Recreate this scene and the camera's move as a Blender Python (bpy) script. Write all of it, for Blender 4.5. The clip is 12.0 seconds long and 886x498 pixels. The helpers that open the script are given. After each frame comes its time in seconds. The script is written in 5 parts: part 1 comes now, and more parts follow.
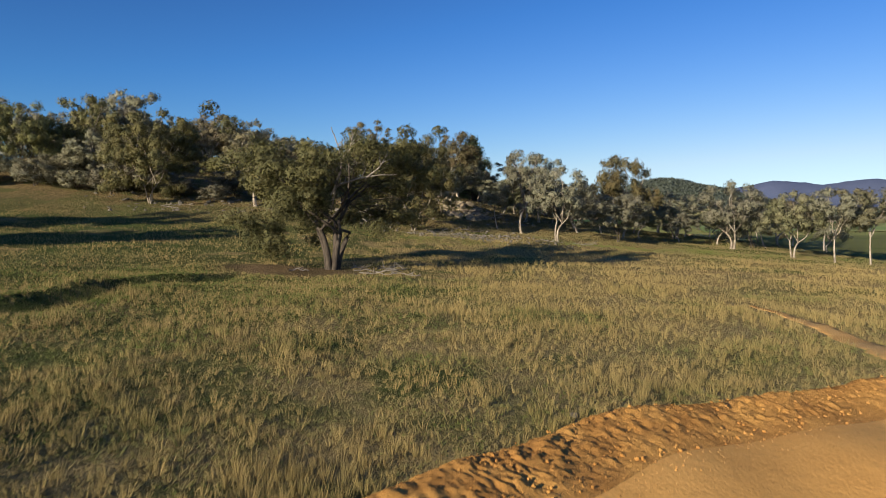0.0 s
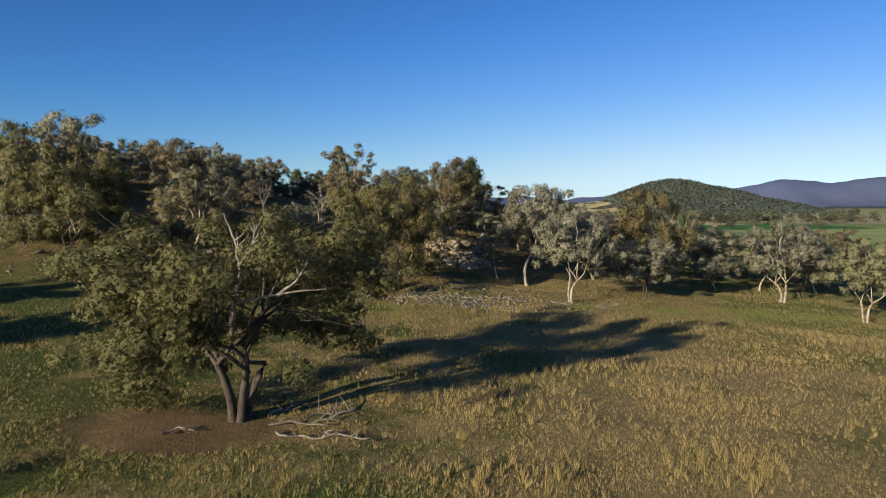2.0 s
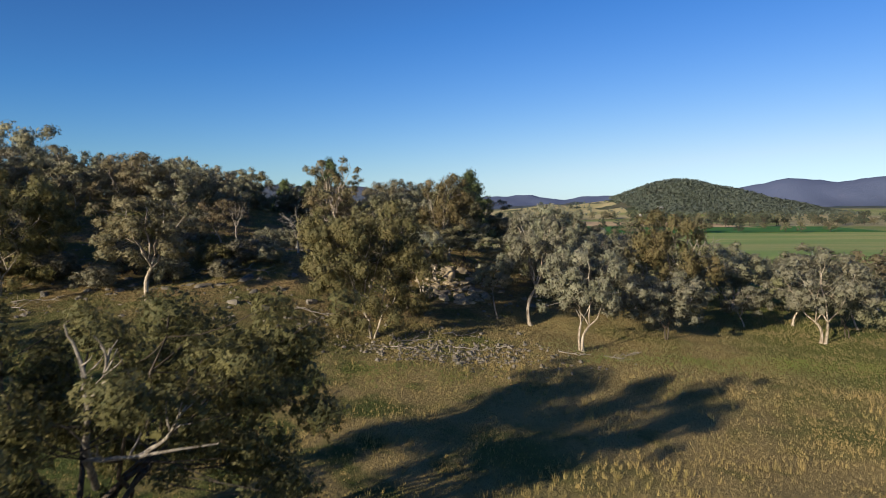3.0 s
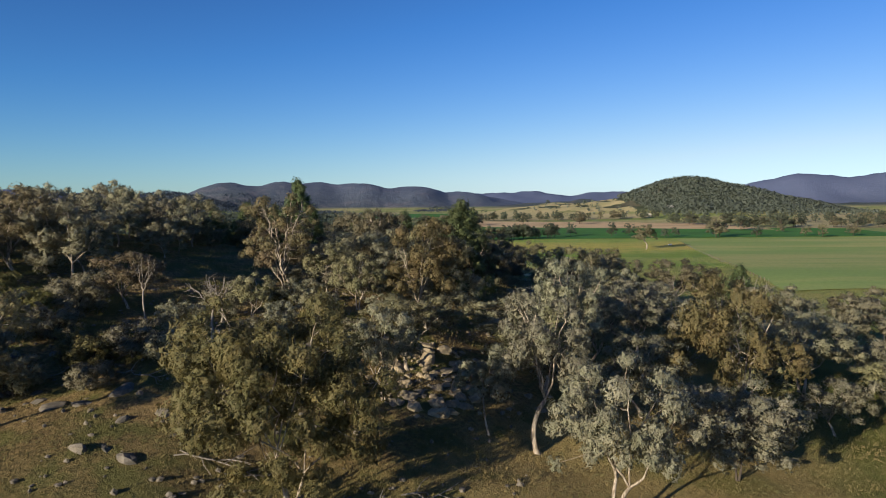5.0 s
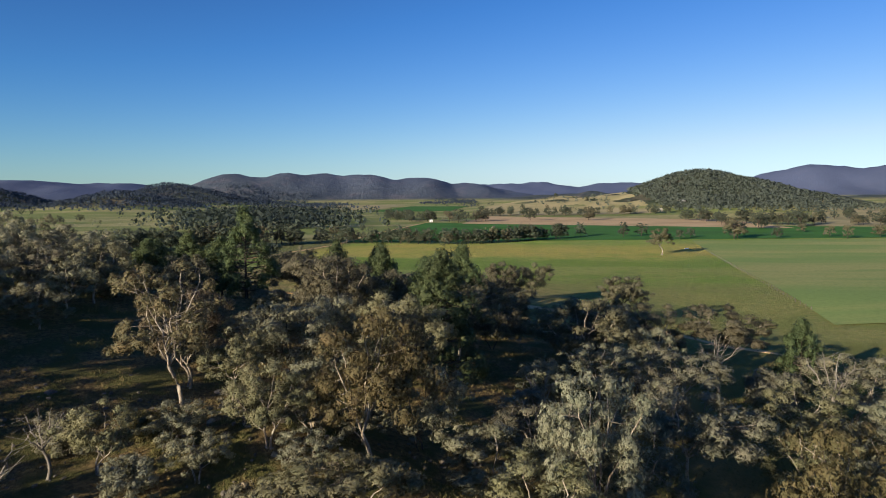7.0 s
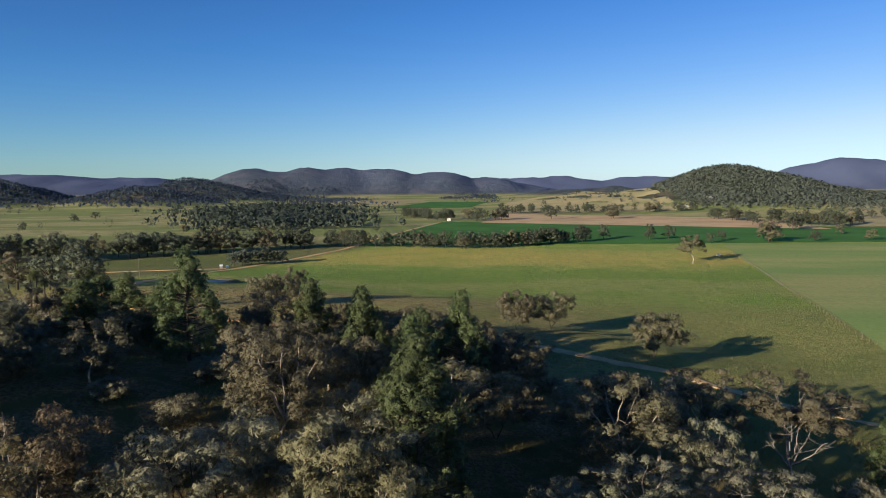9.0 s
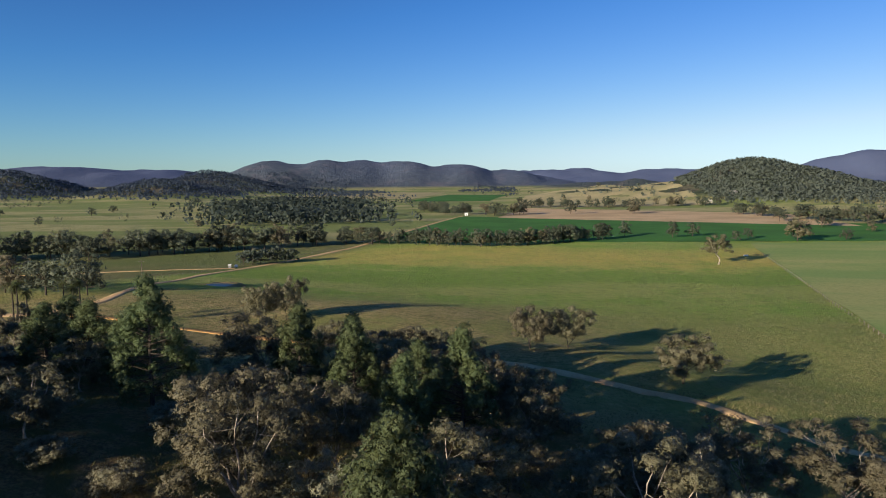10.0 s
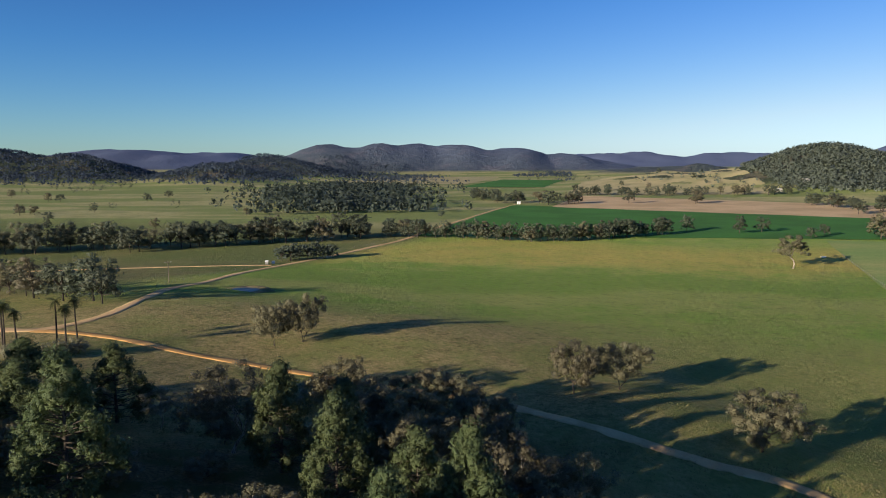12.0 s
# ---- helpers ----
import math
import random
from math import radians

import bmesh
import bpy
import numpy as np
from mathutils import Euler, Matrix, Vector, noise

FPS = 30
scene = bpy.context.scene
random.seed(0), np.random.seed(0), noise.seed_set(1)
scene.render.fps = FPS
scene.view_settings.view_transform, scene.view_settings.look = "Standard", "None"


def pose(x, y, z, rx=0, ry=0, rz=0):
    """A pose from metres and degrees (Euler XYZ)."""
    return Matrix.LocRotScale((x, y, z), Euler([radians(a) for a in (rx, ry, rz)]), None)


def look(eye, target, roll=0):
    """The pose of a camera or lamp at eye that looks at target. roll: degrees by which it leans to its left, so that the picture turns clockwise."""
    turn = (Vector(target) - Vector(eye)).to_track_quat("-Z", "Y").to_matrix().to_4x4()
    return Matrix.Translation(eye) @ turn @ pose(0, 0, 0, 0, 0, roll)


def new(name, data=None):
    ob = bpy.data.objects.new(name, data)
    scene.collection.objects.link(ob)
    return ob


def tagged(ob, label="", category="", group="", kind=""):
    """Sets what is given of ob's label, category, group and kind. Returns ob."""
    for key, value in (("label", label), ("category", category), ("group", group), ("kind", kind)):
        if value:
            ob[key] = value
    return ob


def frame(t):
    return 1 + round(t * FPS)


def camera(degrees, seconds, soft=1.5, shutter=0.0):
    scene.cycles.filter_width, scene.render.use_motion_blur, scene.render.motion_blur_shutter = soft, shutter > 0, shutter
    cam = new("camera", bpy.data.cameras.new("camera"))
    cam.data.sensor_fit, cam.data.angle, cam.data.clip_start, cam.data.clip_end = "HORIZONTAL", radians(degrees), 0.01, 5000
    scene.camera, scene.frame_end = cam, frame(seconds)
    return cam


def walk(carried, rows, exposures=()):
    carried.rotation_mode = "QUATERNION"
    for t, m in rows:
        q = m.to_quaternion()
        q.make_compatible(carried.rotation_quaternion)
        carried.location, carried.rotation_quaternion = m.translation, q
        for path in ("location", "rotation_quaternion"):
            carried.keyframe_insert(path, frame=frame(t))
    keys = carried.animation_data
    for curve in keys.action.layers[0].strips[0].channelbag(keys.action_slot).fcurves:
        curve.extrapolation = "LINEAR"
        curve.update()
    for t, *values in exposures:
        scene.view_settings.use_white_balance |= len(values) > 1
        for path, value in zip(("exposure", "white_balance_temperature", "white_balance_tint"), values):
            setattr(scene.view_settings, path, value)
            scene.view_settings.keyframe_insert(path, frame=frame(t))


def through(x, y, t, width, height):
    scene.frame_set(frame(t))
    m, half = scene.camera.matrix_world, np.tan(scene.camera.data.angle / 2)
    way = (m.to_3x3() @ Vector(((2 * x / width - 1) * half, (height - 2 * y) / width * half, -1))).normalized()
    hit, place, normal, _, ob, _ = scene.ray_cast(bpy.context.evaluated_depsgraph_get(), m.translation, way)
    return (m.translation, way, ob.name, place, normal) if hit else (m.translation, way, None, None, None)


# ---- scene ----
cam = camera(66.3, 12.0, soft=1.0, shutter=0.2)
METRES, EYE, TILT, LEAN, TURN = 160.0, 5.2, -3.3, 0.0, 0.0
ROWS = [
    (0.0, 0.0, 0.0, 0.0, -0.0, 0.0, -0.0),
    (0.5, 0.0041, 0.0291, 0.0119, 0.04, -0.03, 0.08),
    (1.0, 0.0081, 0.0628, 0.0254, 0.13, -0.07, 0.18),
    (1.5, 0.0116, 0.0961, 0.0385, 0.3, -0.05, 0.23),
    (2.0, 0.0163, 0.1346, 0.0531, 0.48, -0.05, 0.27),
    (2.5, 0.0211, 0.1725, 0.067, 0.65, -0.08, 0.26),
    (3.0, 0.0262, 0.2153, 0.0823, 0.83, -0.19, 0.24),
    (5.0, 0.0461, 0.3884, 0.1375, 1.38, -0.58, 0.36),
    (5.5, 0.051, 0.4317, 0.151, 1.49, -0.77, 0.32),
    (6.0, 0.0566, 0.4791, 0.1657, 1.63, -0.99, 0.25),
    (6.5, 0.0618, 0.5234, 0.1794, 1.76, -1.27, 0.22),
    (7.0, 0.0676, 0.5707, 0.194, 2.0, -1.43, 0.29),
    (9.0, 0.0863, 0.7263, 0.24, 3.79, -2.0, 0.23),
    (9.5, 0.0912, 0.7646, 0.2513, 4.39, -2.24, 0.23),
    (10.0, 0.0959, 0.8064, 0.2639, 5.4, -2.69, 0.09),
    (10.5, 0.1005, 0.8447, 0.2758, 6.49, -3.13, -0.04),
    (11.0, 0.1047, 0.884, 0.2874, 7.77, -3.54, -0.14),
    (11.5, 0.1081, 0.913, 0.2965, 8.75, -3.86, -0.21),
    (12.0, 0.1119, 0.9449, 0.3062, 10.07, -4.16, -0.34),
]
walk(cam, [(t, pose(0, 0, EYE, TILT, LEAN, TURN) @ pose(METRES * x, METRES * y, METRES * z, 90 + pitch, roll, yaw)) for t, x, y, z, yaw, pitch, roll in ROWS])

# ---- sky and sun: low afternoon sun behind the camera ----
SUN_DIR = Vector((0.66, 0.75, 0.0)).normalized()      # the way the shadows fall
SUN_ELEV = radians(14.4)
world = bpy.data.worlds.new("sky")
scene.world = world
world.use_nodes = True
wn, wl = world.node_tree.nodes, world.node_tree.links
wn.clear()
sky = wn.new("ShaderNodeTexSky")
sky.sky_type = "NISHITA"
sky.sun_disc = False
sky.sun_elevation = SUN_ELEV + radians(4.0)
sky.sun_rotation = math.atan2(-SUN_DIR.x, -SUN_DIR.y)
sky.altitude = 400
sky.air_density, sky.dust_density, sky.ozone_density = 1.0, 0.1, 4.2
wbg = wn.new("ShaderNodeBackground")
wbg.inputs["Strength"].default_value = 0.0600
wout = wn.new("ShaderNodeOutputWorld")
deep = wn.new("ShaderNodeGamma")          # clear dry air: a deeper zenith than the model's
deep.inputs["Gamma"].default_value = 1.35
blue = wn.new("ShaderNodeMix")
blue.data_type, blue.blend_type = "RGBA", "MULTIPLY"
blue.inputs[0].default_value = 1.0
blue.inputs[7].default_value = (0.308, 0.470, 0.595, 1.0)
wl.new(sky.outputs[0], deep.inputs[0])
wl.new(deep.outputs[0], blue.inputs[6])
pale = wn.new("ShaderNodeRGBToBW")          # the brighter the air, the whiter its haze
whiten = wn.new("ShaderNodeMapRange")
for key, number in (("From Min", 1.9), ("From Max", 6.3), ("To Min", 0.0), ("To Max", 0.66)):
    whiten.inputs[key].default_value = number
haze = wn.new("ShaderNodeMix")
haze.data_type, haze.blend_type = "RGBA", "MULTIPLY"
haze.inputs[0].default_value = 1.0
haze.inputs[7].default_value = (0.90, 1.02, 1.15, 1.0)
air = wn.new("ShaderNodeMix")
air.data_type = "RGBA"
wl.new(blue.outputs[2], pale.inputs[0])
wl.new(pale.outputs[0], whiten.inputs["Value"])
wl.new(pale.outputs[0], haze.inputs[6])
wl.new(whiten.outputs[0], air.inputs[0])
wl.new(blue.outputs[2], air.inputs[6])
wl.new(haze.outputs[2], air.inputs[7])
wl.new(air.outputs[2], wbg.inputs[0])
wl.new(wbg.outputs[0], wout.inputs[0])
sun = new("sun", bpy.data.lights.new("sun", "SUN"))
sun.data.energy, sun.data.angle, sun.data.color = 3.9, radians(0.6), (1.0, 0.86, 0.66)
sun_to = Vector((SUN_DIR.x * math.cos(SUN_ELEV), SUN_DIR.y * math.cos(SUN_ELEV), -math.sin(SUN_ELEV)))
sun.matrix_world = look((-60, -90, 60), Vector((-60, -90, 60)) + sun_to)
scene.view_settings.exposure = 1.0


# ---- materials ----
class Mat:
    """A node material with small helpers."""

    def __init__(self, name):
        self.mat = bpy.data.materials.new(name)
        self.mat.use_nodes = True
        self.n, self.l = self.mat.node_tree.nodes, self.mat.node_tree.links
        self.n.clear()
        self.out = self.n.new("ShaderNodeOutputMaterial")
        self.geo = None

    def put(self, socket, value):
        if isinstance(value, bpy.types.NodeSocket):
            self.l.new(value, socket)
        elif value is not None:
            if isinstance(value, tuple) and len(value) == 3 and len(socket.default_value) == 4:
                value = (*value, 1.0)
            socket.default_value = value

    def pos(self):
        if self.geo is None:
            self.geo = self.n.new("ShaderNodeNewGeometry")
        return self.geo.outputs["Position"]

    def island(self):
        self.pos()
        return self.geo.outputs["Random Per Island"]

    def each(self):
        return self.n.new("ShaderNodeObjectInfo").outputs["Random"]

    def scaled(self, vec, s):
        m = self.n.new("ShaderNodeMapping")
        m.inputs["Scale"].default_value = s
        self.l.new(vec, m.inputs["Vector"])
        return m.outputs[0]

    def noise(self, scale, detail=4.0, rough=0.6, vec=None, stretch=None):
        t = self.n.new("ShaderNodeTexNoise")
        t.inputs["Scale"].default_value = scale
        t.inputs["Detail"].default_value = detail
        t.inputs["Roughness"].default_value = rough
        v = vec or self.pos()
        if stretch:
            v = self.scaled(v, stretch)
        self.l.new(v, t.inputs["Vector"])
        return t.outputs["Fac"]

    def ramp(self, fac, a, b, lo=0.0, hi=1.0):
        m = self.n.new("ShaderNodeMapRange")
        m.interpolation_type = "SMOOTHSTEP"
        for k, v in (("From Min", a), ("From Max", b), ("To Min", lo), ("To Max", hi)):
            m.inputs[k].default_value = v
        self.put(m.inputs["Value"], fac)
        return m.outputs[0]

    def mix(self, fac, a, b):
        m = self.n.new("ShaderNodeMix")
        m.data_type = "RGBA"
        self.put(m.inputs[0], fac)
        self.put(m.inputs[6], a)
        self.put(m.inputs[7], b)
        return m.outputs[2]

    def math(self, op, a, b=0.0):
        m = self.n.new("ShaderNodeMath")
        m.operation = op
        m.use_clamp = op in ("MULTIPLY", "ADD") and False
        self.put(m.inputs[0], a)
        self.put(m.inputs[1], b)
        return m.outputs[0]

    def axis(self, k):
        s = self.n.new("ShaderNodeSeparateXYZ")
        self.l.new(self.pos(), s.inputs[0])
        return s.outputs[k]

    def bump(self, height, strength, distance):
        b = self.n.new("ShaderNodeBump")
        b.inputs["Strength"].default_value = strength
        b.inputs["Distance"].default_value = distance
        self.l.new(height, b.inputs["Height"])
        return b.outputs[0]

    def done(self, color, rough=0.85, normal=None, metal=0.0, spec=0.2):
        p = self.n.new("ShaderNodeBsdfPrincipled")
        self.put(p.inputs["Base Color"], color)
        self.put(p.inputs["Roughness"], rough)
        self.put(p.inputs["Metallic"], metal)
        p.inputs["Specular IOR Level"].default_value = spec
        if normal is not None:
            self.l.new(normal, p.inputs["Normal"])
        self.l.new(p.outputs[0], self.out.inputs[0])
        return self.mat


def ground_material():
    m = Mat("paddock_ground")
    big, mid, fine = m.noise(0.035, 5), m.noise(0.22, 5), m.noise(2.3, 6, 0.7)
    side = m.ramp(m.axis(0), -30, 26, -0.19, 0.11)      # drier towards the right-hand side
    near = m.mix(m.ramp(m.math("ADD", mid, side), 0.30, 0.54), (0.082, 0.10, 0.028), (0.315, 0.240, 0.105))
    near = m.mix(m.ramp(big, 0.48, 0.64, 0, 0.75), near, (0.085, 0.121, 0.028))
    near = m.mix(m.ramp(fine, 0.45, 0.75, 0, 0.55), near, (0.098, 0.086, 0.038))
    strip = m.math("MULTIPLY", m.ramp(m.math("ADD", m.axis(1), m.math("MULTIPLY", mid, 14.0)), 104, 111), m.math("MULTIPLY", m.ramp(m.axis(2), 2.2, 0.6), m.ramp(m.axis(0), 32, 52)))
    near = m.mix(m.math("MULTIPLY", strip, 0.75), near, (0.11, 0.145, 0.035))
    # bare trodden soil round the lone tree
    d = m.n.new("ShaderNodeVectorMath")
    d.operation = "DISTANCE"
    m.l.new(m.scaled(m.pos(), (1.0, 1.5, 0.0)), d.inputs[0])
    d.inputs[1].default_value = (-13.5, 90.5, 0.0)
    bare = m.ramp(m.math("ADD", d.outputs["Value"], m.math("MULTIPLY", mid, 5.0)), 11.0, 6.5)
    near = m.mix(m.math("MULTIPLY", bare, 0.7), near, m.mix(fine, (0.215, 0.137, 0.078), (0.137, 0.083, 0.048)))
    # litter and dry grass on the wooded hill
    y, z = m.axis(1), m.axis(2)
    hill = m.ramp(m.math("ADD", z, m.math("MULTIPLY", mid, 3.0)), 2.4, 4.6)
    litter = m.mix(m.ramp(fine, 0.35, 0.65), (0.120, 0.088, 0.044), (0.300, 0.215, 0.098))
    litter = m.mix(m.ramp(mid, 0.42, 0.60), litter, (0.120, 0.118, 0.042))
    near = m.mix(m.math("MULTIPLY", hill, m.ramp(y, 90, 118)), near, litter)
    # grazed valley pasture: olive sward, fresh green belts, a dry yellow belt, tan paddocks over the road
    x = m.axis(0)
    patch, speck = m.noise(0.045, 8, 0.72), m.noise(0.9, 6, 0.8)
    soft = m.noise(0.009, 4, 0.55)
    wander = m.math("MULTIPLY", m.math("SUBTRACT", soft, 0.5), 150.0)
    yw = m.math("ADD", m.math("ADD", y, wander), m.math("MULTIPLY", m.math("SUBTRACT", patch, 0.5), 60.0))
    far = m.mix(m.ramp(patch, 0.36, 0.62), (0.215, 0.335, 0.060), (0.300, 0.360, 0.092))
    belt = m.math("MULTIPLY", m.ramp(yw, 468, 520), m.ramp(yw, 612, 560))
    far = m.mix(m.math("MULTIPLY", belt, m.ramp(patch, 0.30, 0.62, 0.45, 1.0)), far, (0.480, 0.400, 0.105))
    lush = m.math("MULTIPLY", m.ramp(yw, 405, 440), m.ramp(yw, 490, 455))
    far = m.mix(m.math("MULTIPLY", lush, 0.65), far, (0.180, 0.292, 0.049))
    graze = m.math("MULTIPLY", m.ramp(yw, 372, 392), m.ramp(yw, 424, 402))
    far = m.mix(m.math("MULTIPLY", graze, 0.5), far, (0.383, 0.377, 0.123))
    # across the road and up the valley: shorter, drier feed
    over = m.math("ADD", m.math("ADD", x, m.math("MULTIPLY", wander, 0.15)), m.math("MULTIPLY", y, -0.30))
    tan = m.mix(m.ramp(soft, 0.42, 0.58), (0.140, 0.168, 0.058), (0.205, 0.190, 0.082))
    tan = m.mix(m.ramp(patch, 0.42, 0.66, 0, 0.6), tan, (0.133, 0.173, 0.058))
    far = m.mix(m.ramp(over, -246, -270), far, tan)
    up = m.mix(m.ramp(m.noise(0.0065, 3, 0.5, stretch=(0.5, 1.6, 1.0)), 0.44, 0.56), (0.215, 0.262, 0.085), (0.400, 0.365, 0.170))
    up = m.mix(m.ramp(patch, 0.40, 0.66, 0, 0.5), up, (0.179, 0.205, 0.078))
    far = m.mix(m.ramp(y, 640, 720), far, up)
    far = m.mix(m.ramp(speck, 0.45, 0.72, 0, 0.55), far, (0.173, 0.176, 0.072))
    tuft = m.noise(0.27, 7, 0.8)          # tufted sward, a few metres across
    far = m.mix(m.ramp(tuft, 0.50, 0.66, 0, 0.55), far, (0.150, 0.165, 0.052))
    far = m.mix(m.ramp(tuft, 0.46, 0.34, 0, 0.35), far, (0.420, 0.345, 0.140))
    rough_strip = m.mix(m.ramp(speck, 0.38, 0.62), (0.270, 0.245, 0.095), (0.520, 0.390, 0.180))
    rough_strip = m.mix(m.ramp(patch, 0.42, 0.62, 0, 0.7), rough_strip, (0.230, 0.270, 0.075))
    rough_strip = m.mix(m.ramp(tuft, 0.50, 0.62, 0, 0.65), rough_strip, (0.150, 0.135, 0.052))
    rough_strip = m.mix(m.ramp(x, 5, 70, 0, 0.6), rough_strip, (0.215, 0.275, 0.072))
    ymix = m.math("ADD", y, m.math("MULTIPLY", m.math("SUBTRACT", big, 0.5), 90.0))
    far = m.mix(m.ramp(ymix, 372, 318), far, rough_strip)
    col = m.mix(m.ramp(ymix, 225, 262), near, far)
    # wooded far ridges, their colour blended towards haze blue with distance
    wood = m.math("MULTIPLY", m.ramp(z, 1.0, 12.0), m.ramp(y, 700, 900))
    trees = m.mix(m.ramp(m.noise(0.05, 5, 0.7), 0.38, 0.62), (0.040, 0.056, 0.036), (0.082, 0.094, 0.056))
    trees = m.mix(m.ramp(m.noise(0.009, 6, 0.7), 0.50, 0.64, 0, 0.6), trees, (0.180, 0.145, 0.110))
    far_haze = m.ramp(y, 1500, 3900)
    trees = m.mix(m.math("MULTIPLY", far_haze, 0.92), trees, (0.105, 0.132, 0.225))
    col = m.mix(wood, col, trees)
    bumped = m.bump(m.math("ADD", m.math("MULTIPLY", fine, 0.8), m.math("MULTIPLY", m.noise(7.0, 4, 0.7), 0.5)), 0.9, 0.5)
    rumple = m.n.new("ShaderNodeBump")          # tussocks and hollows of the valley pasture
    rumple.inputs["Distance"].default_value = 1.6
    m.put(rumple.inputs["Strength"], m.math("MULTIPLY", m.ramp(y, 235, 270), m.ramp(y, 700, 420, 0.25, 0.8)))
    m.put(rumple.inputs["Height"], m.math("ADD", m.noise(0.16, 8, 0.8), m.math("MULTIPLY", speck, 0.35)))
    m.put(rumple.inputs["Normal"], bumped)
    bumped = rumple.outputs[0]
    canopy = m.n.new("ShaderNodeBump")
    canopy.inputs["Distance"].default_value = 22.0
    m.put(canopy.inputs["Strength"], m.math("MULTIPLY", wood, m.ramp(y, 2400, 3600, 0.75, 0.25)))
    m.put(canopy.inputs["Height"], m.noise(0.03, 6, 0.72))
    m.put(canopy.inputs["Normal"], bumped)
    bumped = canopy.outputs[0]
    return m.done(col, 0.95, bumped, spec=0.1)


def soil_material(name, light, dark, scale=1.5, relief=0.05):
    m = Mat(name)
    a, b = m.noise(scale * 0.25, 4), m.noise(scale * 4, 6, 0.7)
    col = m.mix(m.ramp(a, 0.35, 0.65), light, dark)
    col = m.mix(m.ramp(b, 0.5, 0.8, 0, 0.5), col, tuple(c * 0.6 for c in dark))
    return m.done(col, 0.95, m.bump(m.math("ADD", b, m.noise(scale * 14, 3)), 0.6, relief), spec=0.1)


def field_material(name, light, dark, rows=(1.0, 1.0, 1.0)):
    m = Mat(name)
    col = m.mix(m.ramp(m.noise(0.02, 4, stretch=rows), 0.38, 0.62), light, dark)
    col = m.mix(m.ramp(m.noise(0.6, 5, 0.7), 0.4, 0.7, 0, 0.45), col, tuple(c * 0.7 for c in dark))
    return m.done(col, 0.95, m.bump(m.noise(1.2, 4), 0.5, 0.2), spec=0.08)


def leaf_material(name, a, b, tip, tip_amount=0.3, through=0.30, open_=True, value=1.0):
    """Leaves: two greens by clump and leaf, some dry or young ones, some light let through."""
    m = Mat(name)
    col = m.mix(m.ramp(m.noise(0.55, 2), 0.35, 0.65), a, b)
    col = m.mix(m.math("MULTIPLY", m.ramp(m.island(), 0.5, 1.0), tip_amount), col, tip)
    leaf_gaps = m.noise(6.5, 5, 0.8)          # shaded gaps between leaves, too fine to model, darkened in the colour
    col = m.mix(m.ramp(leaf_gaps, 0.47, 0.62, 0.0, 0.36), col, tuple(c * 0.33 for c in a))
    hue = m.n.new("ShaderNodeHueSaturation")
    m.put(hue.inputs["Hue"], m.ramp(m.each(), 0, 1, 0.485, 0.512))
    m.put(hue.inputs["Value"], m.ramp(m.each(), 0, 1, 1.12 * value, 1.45 * value))
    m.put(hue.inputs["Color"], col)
    dif = m.n.new("ShaderNodeBsdfPrincipled")
    m.l.new(m.bump(leaf_gaps, 0.5, 0.2), dif.inputs["Normal"])
    dif.inputs["Roughness"].default_value = 0.6
    dif.inputs["Specular IOR Level"].default_value = 0.3
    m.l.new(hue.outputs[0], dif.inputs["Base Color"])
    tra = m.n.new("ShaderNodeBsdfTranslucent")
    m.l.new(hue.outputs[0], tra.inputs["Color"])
    mx = m.n.new("ShaderNodeMixShader")
    mx.inputs[0].default_value = through
    m.l.new(dif.outputs[0], mx.inputs[1])
    m.l.new(tra.outputs[0], mx.inputs[2])
    if open_:          # each spray is many small leaves with air between them
        air = m.n.new("ShaderNodeBsdfTransparent")
        lace = m.n.new("ShaderNodeMixShader")
        m.put(lace.inputs[0], m.ramp(m.noise(8.5 if open_ is True else open_, 2, 0.6), 0.46, 0.50))
        m.l.new(air.outputs[0], lace.inputs[1])
        m.l.new(mx.outputs[0], lace.inputs[2])
        m.l.new(lace.outputs[0], m.out.inputs[0])
        return m.mat
    m.l.new(mx.outputs[0], m.out.inputs[0])
    return m.mat


def bark_material(name, pale, dark, spread=(0.4, 0.62)):
    m = Mat(name)
    tc = m.n.new("ShaderNodeTexCoord").outputs["Object"]
    s = m.noise(1.4, 5, 0.7, vec=tc, stretch=(3.0, 3.0, 0.7))
    col = m.mix(m.ramp(s, *spread), pale, dark)
    col = m.mix(m.ramp(m.noise(9, 4, 0.7, vec=tc), 0.5, 0.75, 0, 0.5), col, tuple(c * 0.6 for c in dark))
    return m.done(col, 0.85, m.bump(s, 0.5, 0.05), spec=0.15)


def grass_material(name, a, b, green, gamount=0.35):
    m = Mat(name)
    col = m.mix(m.island(), a, b)
    col = m.mix(m.math("MULTIPLY", m.ramp(m.noise(0.13, 4), 0.48, 0.62), gamount), col, green)
    return m.done(col, 0.8, spec=0.15)


def plain_material(name, color, rough=0.6, metal=0.0, vary=0.2):
    m = Mat(name)
    col = m.mix(m.ramp(m.noise(3.0, 5, 0.7), 0.4, 0.7, 0, vary), color, tuple(c * 0.5 for c in color))
    return m.done(col, rough, m.bump(m.noise(14.0, 3), 0.2, 0.01), metal, spec=0.3)


